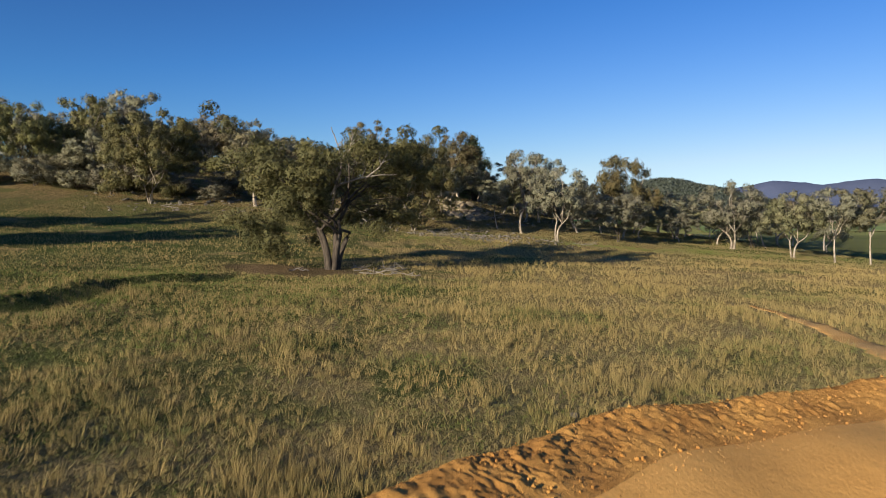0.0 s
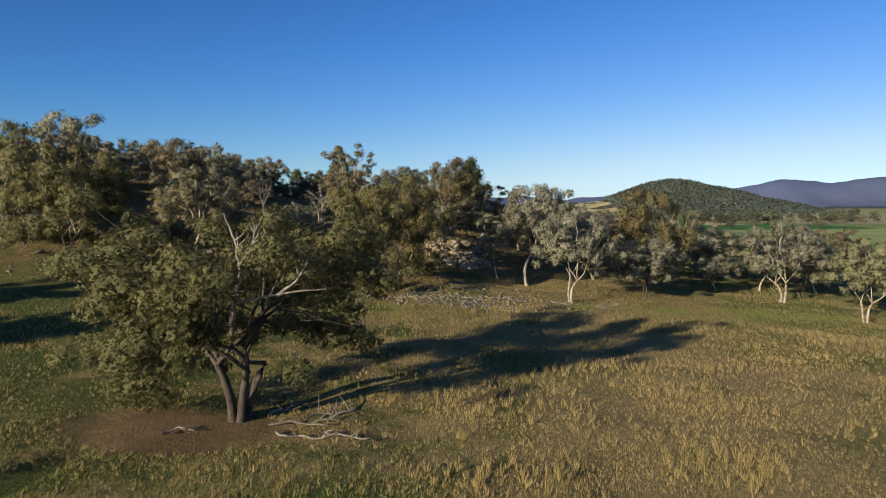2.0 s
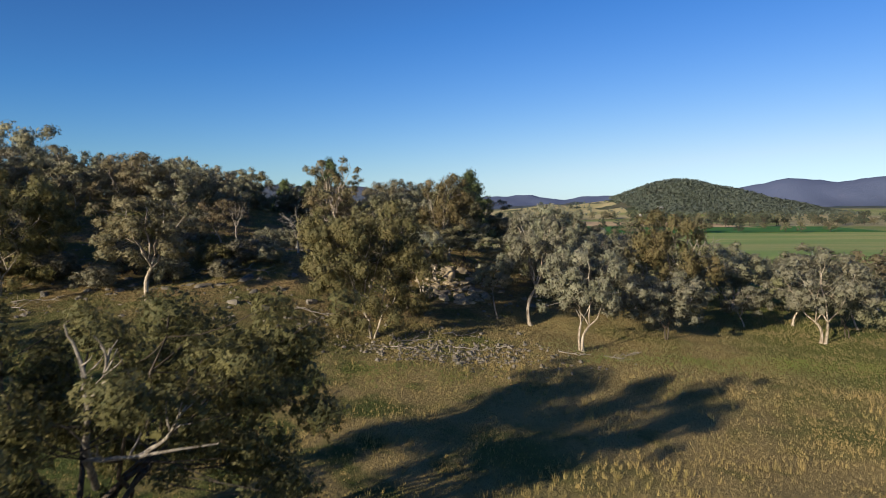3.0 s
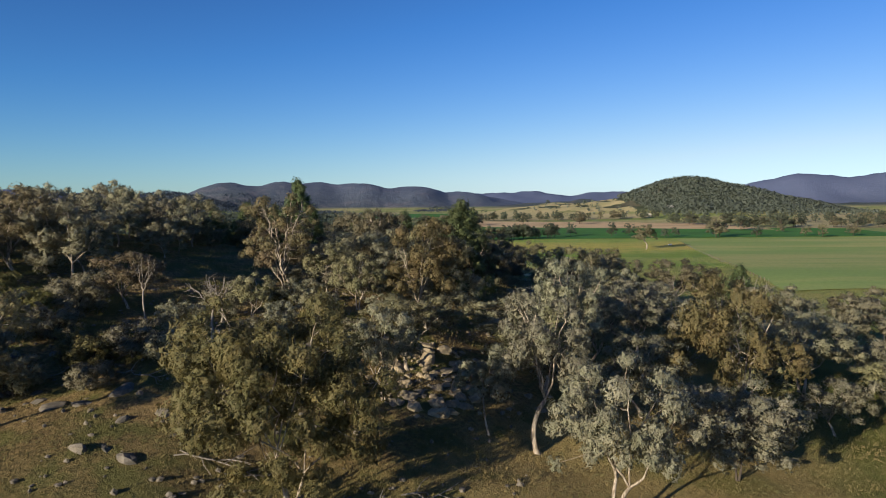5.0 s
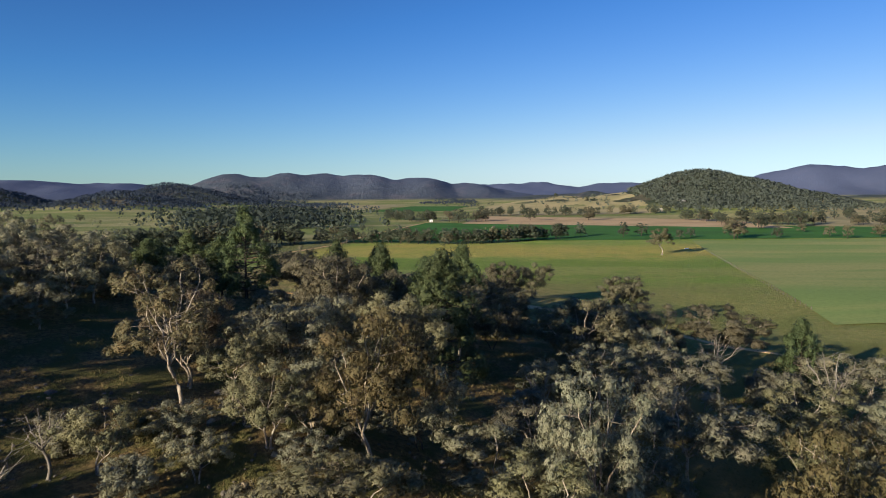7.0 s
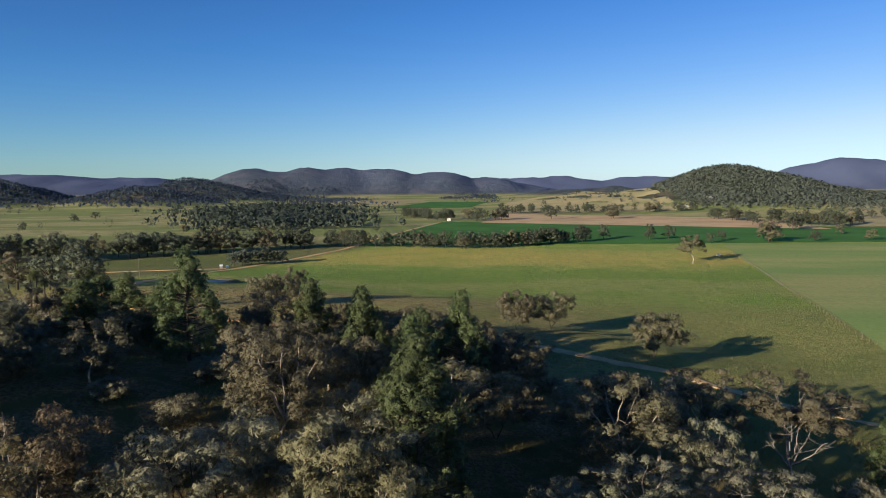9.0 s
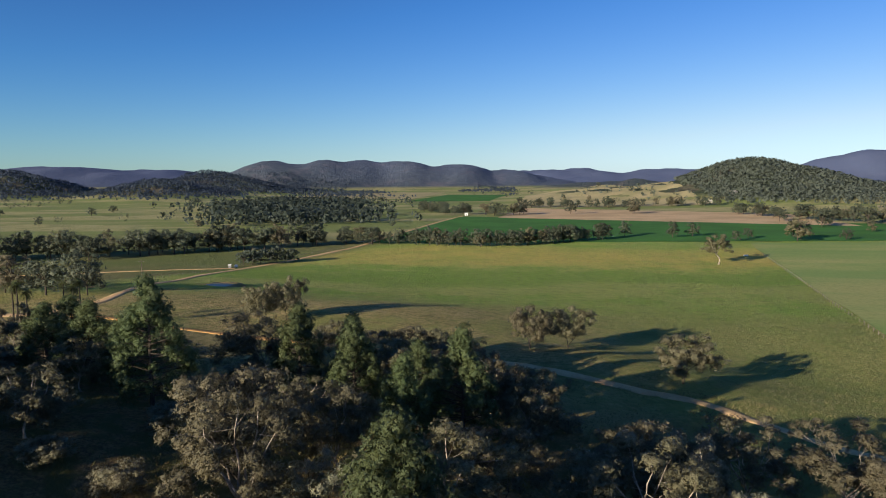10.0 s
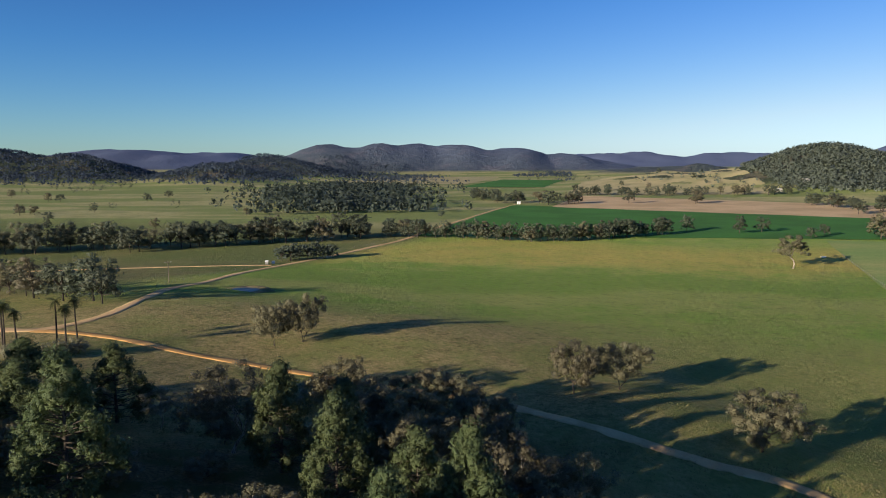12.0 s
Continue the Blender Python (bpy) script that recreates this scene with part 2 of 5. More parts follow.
def rock_material(name="granite", light=(0.21, 0.185, 0.15), dark=(0.11, 0.098, 0.08)):
    m = Mat(name)
    col = m.mix(m.ramp(m.noise(0.9, 5, 0.65), 0.38, 0.62), light, dark)
    col = m.mix(m.ramp(m.noise(3.5, 5, 0.7), 0.52, 0.7, 0, 0.7), col, (0.15, 0.125, 0.08))
    col = m.mix(m.ramp(m.each(), 0, 1, 0, 0.5), col, (0.10, 0.095, 0.085))
    return m.done(col, 0.9, m.bump(m.noise(4.0, 6, 0.7), 0.7, 0.08), spec=0.2)


MAT_GROUND = ground_material()
MAT_ORANGE = soil_material("graded_orange_clay", (0.80, 0.435, 0.125), (0.70, 0.365, 0.10), 0.6, 0.03)
MAT_BERM = soil_material("loose_orange_clay", (0.60, 0.315, 0.085), (0.42, 0.205, 0.055), 2.6, 0.05)
MAT_ROAD = soil_material("dirt_road", (0.688, 0.463, 0.232), (0.538, 0.351, 0.172), 0.5, 0.04)
MAT_CLAYROAD = soil_material("orange_clay_road", (0.66, 0.37, 0.135), (0.52, 0.29, 0.105), 0.5, 0.04)
MAT_TRACK = soil_material("tan_track", (0.66, 0.45, 0.23), (0.50, 0.335, 0.165), 0.5, 0.04)
MAT_WORN = soil_material("worn_clay", (0.74, 0.44, 0.15), (0.60, 0.34, 0.11), 0.9, 0.03)
MAT_CROP = field_material("green_crop", (0.070, 0.195, 0.043), (0.058, 0.152, 0.036))
MAT_STUBBLE = field_material("stubble", (0.628, 0.448, 0.254), (0.493, 0.351, 0.194))
MAT_DRYHILL = field_material("dry_hillside", (0.440, 0.365, 0.200), (0.330, 0.300, 0.150))
MAT_YOUNG = field_material("young_crop", (0.370, 0.365, 0.135), (0.225, 0.315, 0.095), (0.25, 0.9, 1.0))
# tan outcrop granite, its colour lightened and warmed to look sunlit
MAT_OUTCROP = rock_material("sunlit_tan_granite", (0.43, 0.345, 0.22), (0.25, 0.205, 0.14))
MAT_WATER = plain_material("dam_water", (0.06, 0.06, 0.055), 0.35, 0.0, 0.1)
MAT_ROCK = rock_material()
MAT_BANK = soil_material("bare_bank", (0.26, 0.21, 0.11), (0.16, 0.15, 0.06), 0.5, 0.05)
MAT_WHITE = plain_material("white_paint", (0.8, 0.79, 0.75), 0.5)
MAT_CREAM = plain_material("cream_weatherboard", (0.50, 0.47, 0.40), 0.6)
MAT_TIN = plain_material("tin_roof", (0.42, 0.40, 0.38), 0.45, 0.4)
MAT_POLE = plain_material("weathered_timber", (0.16, 0.13, 0.10), 0.9)
MAT_GLASS = plain_material("dark_pane", (0.03, 0.035, 0.04), 0.1)
BARK_PALE = bark_material("pale_bark", (0.42, 0.365, 0.290), (0.18, 0.145, 0.105), (0.44, 0.58))
BARK_DARK = bark_material("dark_bark", (0.095, 0.078, 0.062), (0.045, 0.037, 0.03))
BARK_DEAD = bark_material("dead_wood", (0.288, 0.257, 0.217), (0.160, 0.140, 0.116))
LEAF_OLIVE = leaf_material("olive_leaves", (0.195, 0.198, 0.105), (0.250, 0.238, 0.130), (0.350, 0.300, 0.180), value=0.82)
LEAF_GREY = leaf_material("grey_green_leaves", (0.254, 0.261, 0.168), (0.328, 0.319, 0.220), (0.441, 0.401, 0.297), value=0.72)
LEAF_SPREAD = leaf_material("deep_olive_leaves", (0.143, 0.146, 0.058), (0.195, 0.182, 0.067), (0.283, 0.225, 0.098), value=0.78)
LEAF_LONE = leaf_material("dark_olive_leaves", (0.106, 0.106, 0.042), (0.146, 0.132, 0.050), (0.215, 0.172, 0.076), value=0.74)
LEAF_BROWN = leaf_material("bronze_leaves", (0.161, 0.145, 0.083), (0.196, 0.165, 0.095), (0.279, 0.200, 0.124), 0.35, value=0.85)
LEAF_BRONZE = leaf_material("bronze_olive_leaves", (0.132, 0.118, 0.052), (0.168, 0.140, 0.062), (0.228, 0.152, 0.076), 0.32, value=0.85)
LEAF_RUST = leaf_material("rusty_leaves", (0.150, 0.142, 0.078), (0.185, 0.158, 0.082), (0.26, 0.145, 0.068), 0.30, value=0.8)
LEAF_GREEN = leaf_material("pine_foliage", (0.076, 0.110, 0.046), (0.110, 0.145, 0.058), (0.146, 0.165, 0.075), value=0.82)
LEAF_DARK = leaf_material("dark_leaves", (0.180, 0.180, 0.119), (0.232, 0.219, 0.140), (0.332, 0.276, 0.188), value=0.9)
LEAF_PADDOCK = leaf_material("brown_grey_leaves", (0.105, 0.100, 0.060), (0.135, 0.125, 0.075), (0.190, 0.160, 0.100), value=1.12)
# hill leaves nudged lighter and bluer, some haze mixed into the green
LEAF_HILL = leaf_material("hill_woodland_leaves", (0.112, 0.138, 0.106), (0.130, 0.156, 0.118), (0.154, 0.174, 0.134), open_=False, value=1.05)
# far leaves carry the blue of distance haze in their colour
LEAF_FAR = leaf_material("hazy_distant_leaves", (0.050, 0.070, 0.096), (0.054, 0.073, 0.098), (0.058, 0.074, 0.094), open_=False)
LEAF_VALLEY = leaf_material("valley_gum_leaves", (0.060, 0.076, 0.050), (0.080, 0.094, 0.062), (0.130, 0.122, 0.082), open_=1.9)
LEAF_WOOD = leaf_material("valley_wood_leaves", (0.048, 0.064, 0.050), (0.064, 0.080, 0.060), (0.100, 0.102, 0.076), open_=False)
LEAF_PALM = leaf_material("palm_fronds", (0.061, 0.079, 0.027), (0.085, 0.098, 0.038), (0.182, 0.146, 0.061), open_=False)
GRASS_DRY = grass_material("dry_tussock", (0.347, 0.264, 0.106), (0.220, 0.167, 0.065), (0.127, 0.130, 0.036))
GRASS_SWARD = grass_material("matted_sward", (0.255, 0.200, 0.088), (0.120, 0.112, 0.040), (0.092, 0.118, 0.030), 0.75)
GRASS_HILL = grass_material("hill_grass", (0.235, 0.180, 0.082), (0.120, 0.105, 0.044), (0.105, 0.115, 0.040), 0.65)
GRASS_FLAT = grass_material("rough_pasture", (0.195, 0.160, 0.078), (0.160, 0.140, 0.060), (0.130, 0.140, 0.045), 0.7)
GRASS_GREEN = grass_material("short_green_grass", (0.086, 0.121, 0.025), (0.138, 0.144, 0.039), (0.081, 0.127, 0.025))


# ---- the lie of the land ----
def sstep(a, b, v):
    u = np.clip((v - a) / (b - a), 0, 1)
    return u * u * (3 - 2 * u)


# knolls: centre x, y, spread x, y, height
KNOLLS = (
    (-80, 170, 45, 55, 18.0), (5, 145, 14, 22, 1.9), (-120, 120, 60, 60, -4.0), (-25, 150, 25, 35, 0.42), (40, 170, 40, 40, 1.17),
    (0, 200, 30, 30, 5.35), (-60, 110, 20, 20, -1.86), (-20, 112, 10, 10, 1.5), (-45, 290, 40, 40, 3.04), (-85, 325, 30, 25, 2.6),
    (-6, 147.5, 7.5, 7.5, 4.46), (-18, 131, 6.5, 8, 3.90), (-48, 188, 20, 22, 1.57), (-27, 206, 12, 12, 0.95), (36, 268, 20, 14, 3.92), (14.7, 124, 4, 4, -0.93), (-6, 109, 5, 4, -0.87), (82, 288, 22, 20, -2.13), (-17, 315, 28, 22, 2.21), (-125, 390, 50, 50, 3.27), (-45, 290, 25, 22, -3.15), (-40, 238, 14, 14, -0.99), (-110, 310, 25, 25, 0.15),
)
# distant hills: bearing in degrees clockwise from +y, distance, spread across, spread along, height
HILLS = (
    (-19.6, 2950, 170, 260, 121), (-15.6, 3000, 160, 260, 126), (-12.2, 3050, 150, 260, 122), (-9.0, 3050, 220, 260, 122),
    (-5.0, 3000, 230, 240, 102), (-0.5, 3050, 200, 240, 80), (-24.0, 2300, 150, 220, 62), (-28.5, 1900, 110, 200, 44),
    (-35.0, 4300, 480, 300, 120), (-28.0, 4400, 300, 300, 105), (-44.0, 2300, 200, 260, 84), (-38.5, 2150, 130, 220, 66),
    (-51.0, 2500, 260, 300, 104), (4.5, 4450, 500, 280, 96), (13.0, 4500, 420, 260, 92), (27.0, 4350, 330, 300, 182),
    (33.0, 4350, 400, 300, 178), (40.0, 4300, 420, 300, 165), (9.0, 2300, 200, 160, 34), (30.0, 2500, 260, 160, 22),
)


def land(x, y):
    x, y = np.asarray(x, float), np.asarray(y, float)
    z = -1.15 - 2.22 * np.clip(x, -120, 90) / 50 * (1 - sstep(150, 480, y)) + 0.72 * sstep(60, 140, y) - 6.98 * sstep(270, 490, y)
    for cx, cy, sx, sy, h in KNOLLS:
        z = z + h * np.exp(-((x - cx) / sx) ** 2 / 2 - ((y - cy) / sy) ** 2 / 2)
    # small hummocks on the near slope
    near = 1 - sstep(230, 300, y)
    z = z + near * 0.16 * (np.sin(0.31 * x + 0.17 * y) * np.sin(0.23 * y - 0.14 * x) + 0.6 * np.sin(0.71 * x - 0.43 * y + 1.0) * np.sin(0.53 * y + 0.37 * x))
    # an old contour ditch that runs up to the lone tree
    dx = x + 24 - 9.5 * sstep(36, 70, y) + 0.8 * np.sin(0.45 * y)
    z = z - (0.75 * np.exp(-((dx - 0.9) / 0.8) ** 2) - 0.45 * np.exp(-((dx + 0.9) / 1.1) ** 2)) * sstep(20, 32, y) * (1 - sstep(46, 60, y))
    # the round wooded hill
    ax = np.where(x < 485, 100.0, 150.0)
    z = z + 78 * np.exp(-np.abs((x - 485) / ax) ** 1.8 / 1.6 - ((y - 1500) / 160) ** 2 / 2)
    z = z + 24 * np.exp(-((x - 225) / 105) ** 2 / 2 - ((y - 1620) / 150) ** 2 / 2)
    d, b = np.hypot(x - 18, y - 154), np.degrees(np.arctan2(x - 18, y - 154))
    far = 0 * x
    for hb, hd, sa, sl, h in HILLS:
        across = np.radians(b - hb) * hd
        far = np.maximum(far, h * np.exp(-(across / sa) ** 2 / 2 - ((d - hd) / sl) ** 2 / 2))
    z = z + far
    rough = sstep(900, 1500, d) * sstep(2, 25, z + 7.4)
    z = z + rough * (4.5 * np.sin(x * 0.013 + 2 * np.sin(y * 0.006)) * np.sin(y * 0.011 + 1.3) + 2.5 * np.sin(x * 0.055 + y * 0.02) * np.sin(y * 0.043))
    steep = sstep(1700, 2300, d) * sstep(15, 90, z + 7.4)
    z = z + steep * (6 * np.abs(np.sin(x * 0.0105 + 1.1 * np.sin(y * 0.004))) + 3.0 * np.sin(x * 0.023 - y * 0.009 + np.sin(x * 0.006)))
    # spurs and gullies down the flanks
    flank = sstep(1700, 2300, d) * sstep(4, 40, z + 7.4) * (1 - 0.75 * sstep(75, 125, z + 7.4))
    z = z + flank * (7 * np.abs(np.sin(x * 0.0125 + 0.9 * np.sin(y * 0.0045 + x * 0.002))) ** 1.4 + 2.5 * np.sin(x * 0.031 + 1.2 * np.sin(y * 0.012)) - 4)
    return z


def hgt(x, y):
    return float(land(x, y))


# ---- mesh helpers ----
def mesh_from(name, verts, faces, mats=(), smooth=False):
    """A mesh from an (n, 3) array and an (m, 3) or (m, 4) array of corners."""
    verts, faces = np.asarray(verts, np.float32), np.asarray(faces, np.int32)
    me = bpy.data.meshes.new(name)
    k = faces.shape[1]
    me.vertices.add(len(verts))
    me.vertices.foreach_set("co", verts.ravel())
    me.loops.add(faces.size)
    me.loops.foreach_set("vertex_index", faces.ravel())
    me.polygons.add(len(faces))
    me.polygons.foreach_set("loop_start", np.arange(0, faces.size, k, dtype=np.int32))
    me.polygons.foreach_set("loop_total", np.full(len(faces), k, np.int32))
    me.update(calc_edges=True)
    me.polygons.foreach_set("use_smooth", np.full(len(faces), smooth))
    for mat in mats:
        me.materials.append(mat)
    return me


def grid_faces(nx, ny):
    i = np.arange(nx - 1)[:, None] * ny + np.arange(ny - 1)[None, :]
    i = i.ravel()
    return np.stack([i, i + ny, i + ny + 1, i + 1], 1)


class Soup:
    """Collects quads (a triangle repeats its last corner's place) into one mesh."""

    def __init__(self):
        self.v, self.f, self.n = [], [], 0

    def add(self, v, f):
        self.v.append(np.asarray(v, float))
        self.f.append(np.asarray(f, int) + self.n)
        self.n += len(v)

    def mesh(self, name, mats, smooth=False):
        return mesh_from(name, np.concatenate(self.v), np.concatenate(self.f), mats, smooth)


def tube(path, radii, sides=6):
    """A round, tapered tube along a path, closed at its end."""
    path, radii = np.asarray(path, float), np.asarray(radii, float)
    t = np.gradient(path, axis=0)
    t /= np.linalg.norm(t, axis=1)[:, None] + 1e-9
    ref = np.where(np.abs(t[:, 2:3]) > 0.9, np.array([[1.0, 0, 0]]), np.array([[0, 0, 1.0]]))
    u = np.cross(t, ref)
    u /= np.linalg.norm(u, axis=1)[:, None] + 1e-9
    w = np.cross(t, u)
    a = np.arange(sides) * 2 * math.pi / sides
    ring = path[:, None] + radii[:, None, None] * (np.cos(a)[None, :, None] * u[:, None] + np.sin(a)[None, :, None] * w[:, None])
    n = len(path)
    i = (np.arange(n - 1)[:, None] * sides + np.arange(sides)[None, :]).ravel()
    j = (np.arange(n - 1)[:, None] * sides + (np.arange(sides)[None, :] + 1) % sides).ravel()
    return ring.reshape(-1, 3), np.stack([i, j, j + sides, i + sides], 1)


def box(x0, x1, y0, y1, z0, z1):
    v = [(x, y, z) for x in (x0, x1) for y in (y0, y1) for z in (z0, z1)]
    f = [(0, 1, 3, 2), (4, 6, 7, 5), (0, 4, 5, 1), (2, 3, 7, 6), (0, 2, 6, 4), (1, 5, 7, 3)]
    return np.array(v, float), np.array(f)


def thing(name, at, label, category, group="", kind=""):
    ob = new(name)
    ob.empty_display_size = 0.3
    ob.matrix_basis = at
    return tagged(ob, label, category, group, kind)


def part(name, me, parent, label="", at=None):
    ob = new(name, me)
    ob.parent = parent
    if at is not None:
        ob.matrix_basis = at
    return tagged(ob, label)


def solo(name, me, label, category, group="", kind="", at=None):
    ob = new(name, me)
    if at is not None:
        ob.matrix_basis = at
    return tagged(ob, label, category, group, kind)


# ---- ground: one sheet to the horizon ----
def axis_steps(lo, hi, step, grow, limit, far_lo, far_hi):
    mid = np.arange(lo, hi + step / 2, step)
    def run(start, end, sign):
        out, s, p = [], step, start
        while (p - end) * sign < 0:
            s = min(s * grow, limit)
            p += s * sign
            out.append(p)
        return out
    return np.array(run(lo, far_lo, -1)[::-1] + list(mid) + run(hi, far_hi, 1))


gx = axis_steps(-58, 58, 1.7, 1.07, 55, -4700, 4700)
gy = axis_steps(10, 140, 1.7, 1.055, 55, -4700, 4830)
GX, GY = np.meshgrid(gx, gy, indexing="ij")
GZ = land(GX, GY)
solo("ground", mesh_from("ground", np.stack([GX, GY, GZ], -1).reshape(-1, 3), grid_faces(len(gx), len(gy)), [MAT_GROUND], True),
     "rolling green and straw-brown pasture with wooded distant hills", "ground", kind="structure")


def drape_quad(name, corners, n, m, off, mat, label, category, kind="structure"):
    """A patch of ground cover between four corners, laid on the land."""
    a, b, c, d = [np.array(p, float) for p in corners]
    u, v = np.meshgrid(np.linspace(0, 1, n), np.linspace(0, 1, m), indexing="ij")
    p = (a * (1 - u[..., None]) + b * u[..., None]) * (1 - v[..., None]) + (d * (1 - u[..., None]) + c * u[..., None]) * v[..., None]
    edge = np.minimum(np.minimum(u, 1 - u), np.minimum(v, 1 - v))
    wob = np.sin(p[..., 0] * 0.11 + p[..., 1] * 0.07) * 2.0 * np.clip(1 - edge * 12, 0, 1)
    p = p + wob[..., None] * np.array([0.3, 0.7])
    z = land(p[..., 0], p[..., 1]) + off
    v3 = np.concatenate([p, z[..., None]], -1).reshape(-1, 3)
    return solo(name, mesh_from(name, v3, grid_faces(n, m), [mat], True), label, category, kind=kind)


def catmull(points, per):
    p = np.array(points, float)
    p = np.concatenate([[2 * p[0] - p[1]], p, [2 * p[-1] - p[-2]]])
    out = []
    for k in range(1, len(p) - 2):
        t = np.linspace(0, 1, per, endpoint=False)[:, None]
        a, b, c, d = p[k - 1], p[k], p[k + 1], p[k + 2]
        out.append(0.5 * (2 * b + (c - a) * t + (2 * a - 5 * b + 4 * c - d) * t ** 2 + (3 * b - a - 3 * c + d) * t ** 3))
    return np.concatenate(out + [p[-2:-1]])


def drape_ribbon(name, points, width, off, mat, label, category, per=14, verge=0.35):
    """A dirt road along a line on the ground, a little crowned, with ragged edges."""
    c = catmull(points, per)
    t = np.gradient(c, axis=0)
    t /= np.linalg.norm(t, axis=1)[:, None]
    nrm = np.stack([-t[:, 1], t[:, 0]], 1)
    rng = np.random.default_rng(len(points) * 7 + per)
    cols = np.array([-0.5, -0.42, -0.2, 0.0, 0.2, 0.42, 0.5])
    lift = np.array([-off - 0.06, 0.0, -0.02, 0.03, -0.02, 0.0, -off - 0.06])
    w = np.interp(np.linspace(0, 1, len(c)), np.linspace(0, 1, np.size(width)), np.atleast_1d(width)) * (1 + 0.08 * np.convolve(rng.normal(size=len(c)), np.ones(5) / 2.2, "same"))
    p = c[:, None] + nrm[:, None] * (cols[None, :, None] * w[:, None, None])
    for side in (0, -1):
        p[:, side] += nrm * (verge * np.convolve(rng.uniform(-1, 1, len(c)), np.ones(3) / 2, "same"))[:, None]
    z = land(p[..., 0], p[..., 1]) + off + lift[None]
    v3 = np.concatenate([p, z[..., None]], -1).reshape(-1, 3)
    return solo(name, mesh_from(name, v3, grid_faces(len(c), len(cols)), [mat], True), label, category, kind="structure")


drape_quad("crop_field", [(-84, 622), (400, 652), (430, 812), (-42, 960)], 60, 60, 0.22, MAT_CROP,
           "dark green irrigated crop field beside the tree line", "field")
drape_quad("stubble_field", [(5, 935), (345, 795), (360, 1010), (40, 1190)], 50, 40, 0.25, MAT_STUBBLE, "bare tan stubble field below the wooded hill", "field")
drape_quad("dry_hillside_field", [(20, 1230), (335, 1215), (345, 1640), (60, 1670)], 50, 50, 0.35, MAT_DRYHILL, "dry straw-coloured hillside paddock with scattered trees", "field")
drape_quad("young_crop_field", [(106.2, 270.4), (420, 240), (520, 650), (186, 628)], 60, 60, 0.22, MAT_YOUNG, "pale green young crop field behind a wire fence", "field")
drape_quad("far_crop_field", [(-190, 1500), (-20, 1480), (20, 2000), (-150, 2050)], 30, 30, 0.5, MAT_CROP, "distant green crop field on the valley floor", "field")
drape_quad("far_pasture_field", [(-520, 1700), (-200, 1650), (-180, 2300), (-560, 2400)], 30, 30, 0.5, MAT_DRYHILL, "distant pale dry pasture on the valley floor", "field")

drape_ribbon("farm_road", [(-149.4, 305.9), (-122.2, 295), (-108.5, 291.8), (-101.8, 297.5), (-100, 312.3), (-107.2, 336.2), (-116.8, 365.2), (-115.8, 389.5), (-121.8, 431.2), (-120.7, 471.5),
                           (-110.5, 509.7), (-98.4, 557.8), (-88, 600), (-80, 690), (-70, 766), (-57, 868), (-40, 975)], 3.7, 0.17, MAT_ROAD,
             "pale orange dirt farm road winding along the valley", "road")
drape_ribbon("branch_road", [(-105.6, 292), (-91.7, 290.5), (-75, 287.6), (-61.8, 284.3), (-47.7, 282.4), (-32.4, 279.1), (-17.7, 275.1), (-3.5, 272.6), (7.9, 269)], 2.9, 0.16, MAT_CLAYROAD,
             "orange dirt road leading past the woods", "road")
drape_ribbon("farm_track", [(7.4, 269.3), (16.1, 263.8), (26.5, 258.6), (33.8, 255.1), (40.7, 253.1), (48, 251.6), (53.6, 249.4), (66, 239), (84, 228)], 2.3, 0.18, MAT_TRACK,
             "narrow grey-brown dirt track below the trees", "track")
drape_ribbon("paddock_track", [(-126, 470.3), (-160.1, 459.4), (-196.5, 445.5), (-240.8, 425.6), (-284.7, 403.1)], 2.6, 0.24, MAT_ROAD, "faint pale wheel track across a paddock", "track")
drape_ribbon("clay_track", [(24.2, 52.8), (24.0, 47.5), (23.9, 43.0), (23.6, 38.9), (23.2, 34), (22.5, 29), (22, 24)], (0.5, 1.1, 1.7, 2.3, 2.9, 3.4, 3.8), 0.05, MAT_WORN, "orange clay track joining the graded pad", "track")
drape_quad("far_stubble_field", [(385, 835), (720, 790), (1050, 1330), (660, 1400)], 50, 50, 0.3, MAT_DRYHILL, "dry tan paddocks beyond the wooded hill", "field")


# ---- graded clay pad and its berm ----
def noise3(p, s, seed=0.0):
    return np.array([noise.noise(Vector((a[0] * s + seed, a[1] * s, a[2] * s))) for a in np.asarray(p).reshape(-1, 3)])


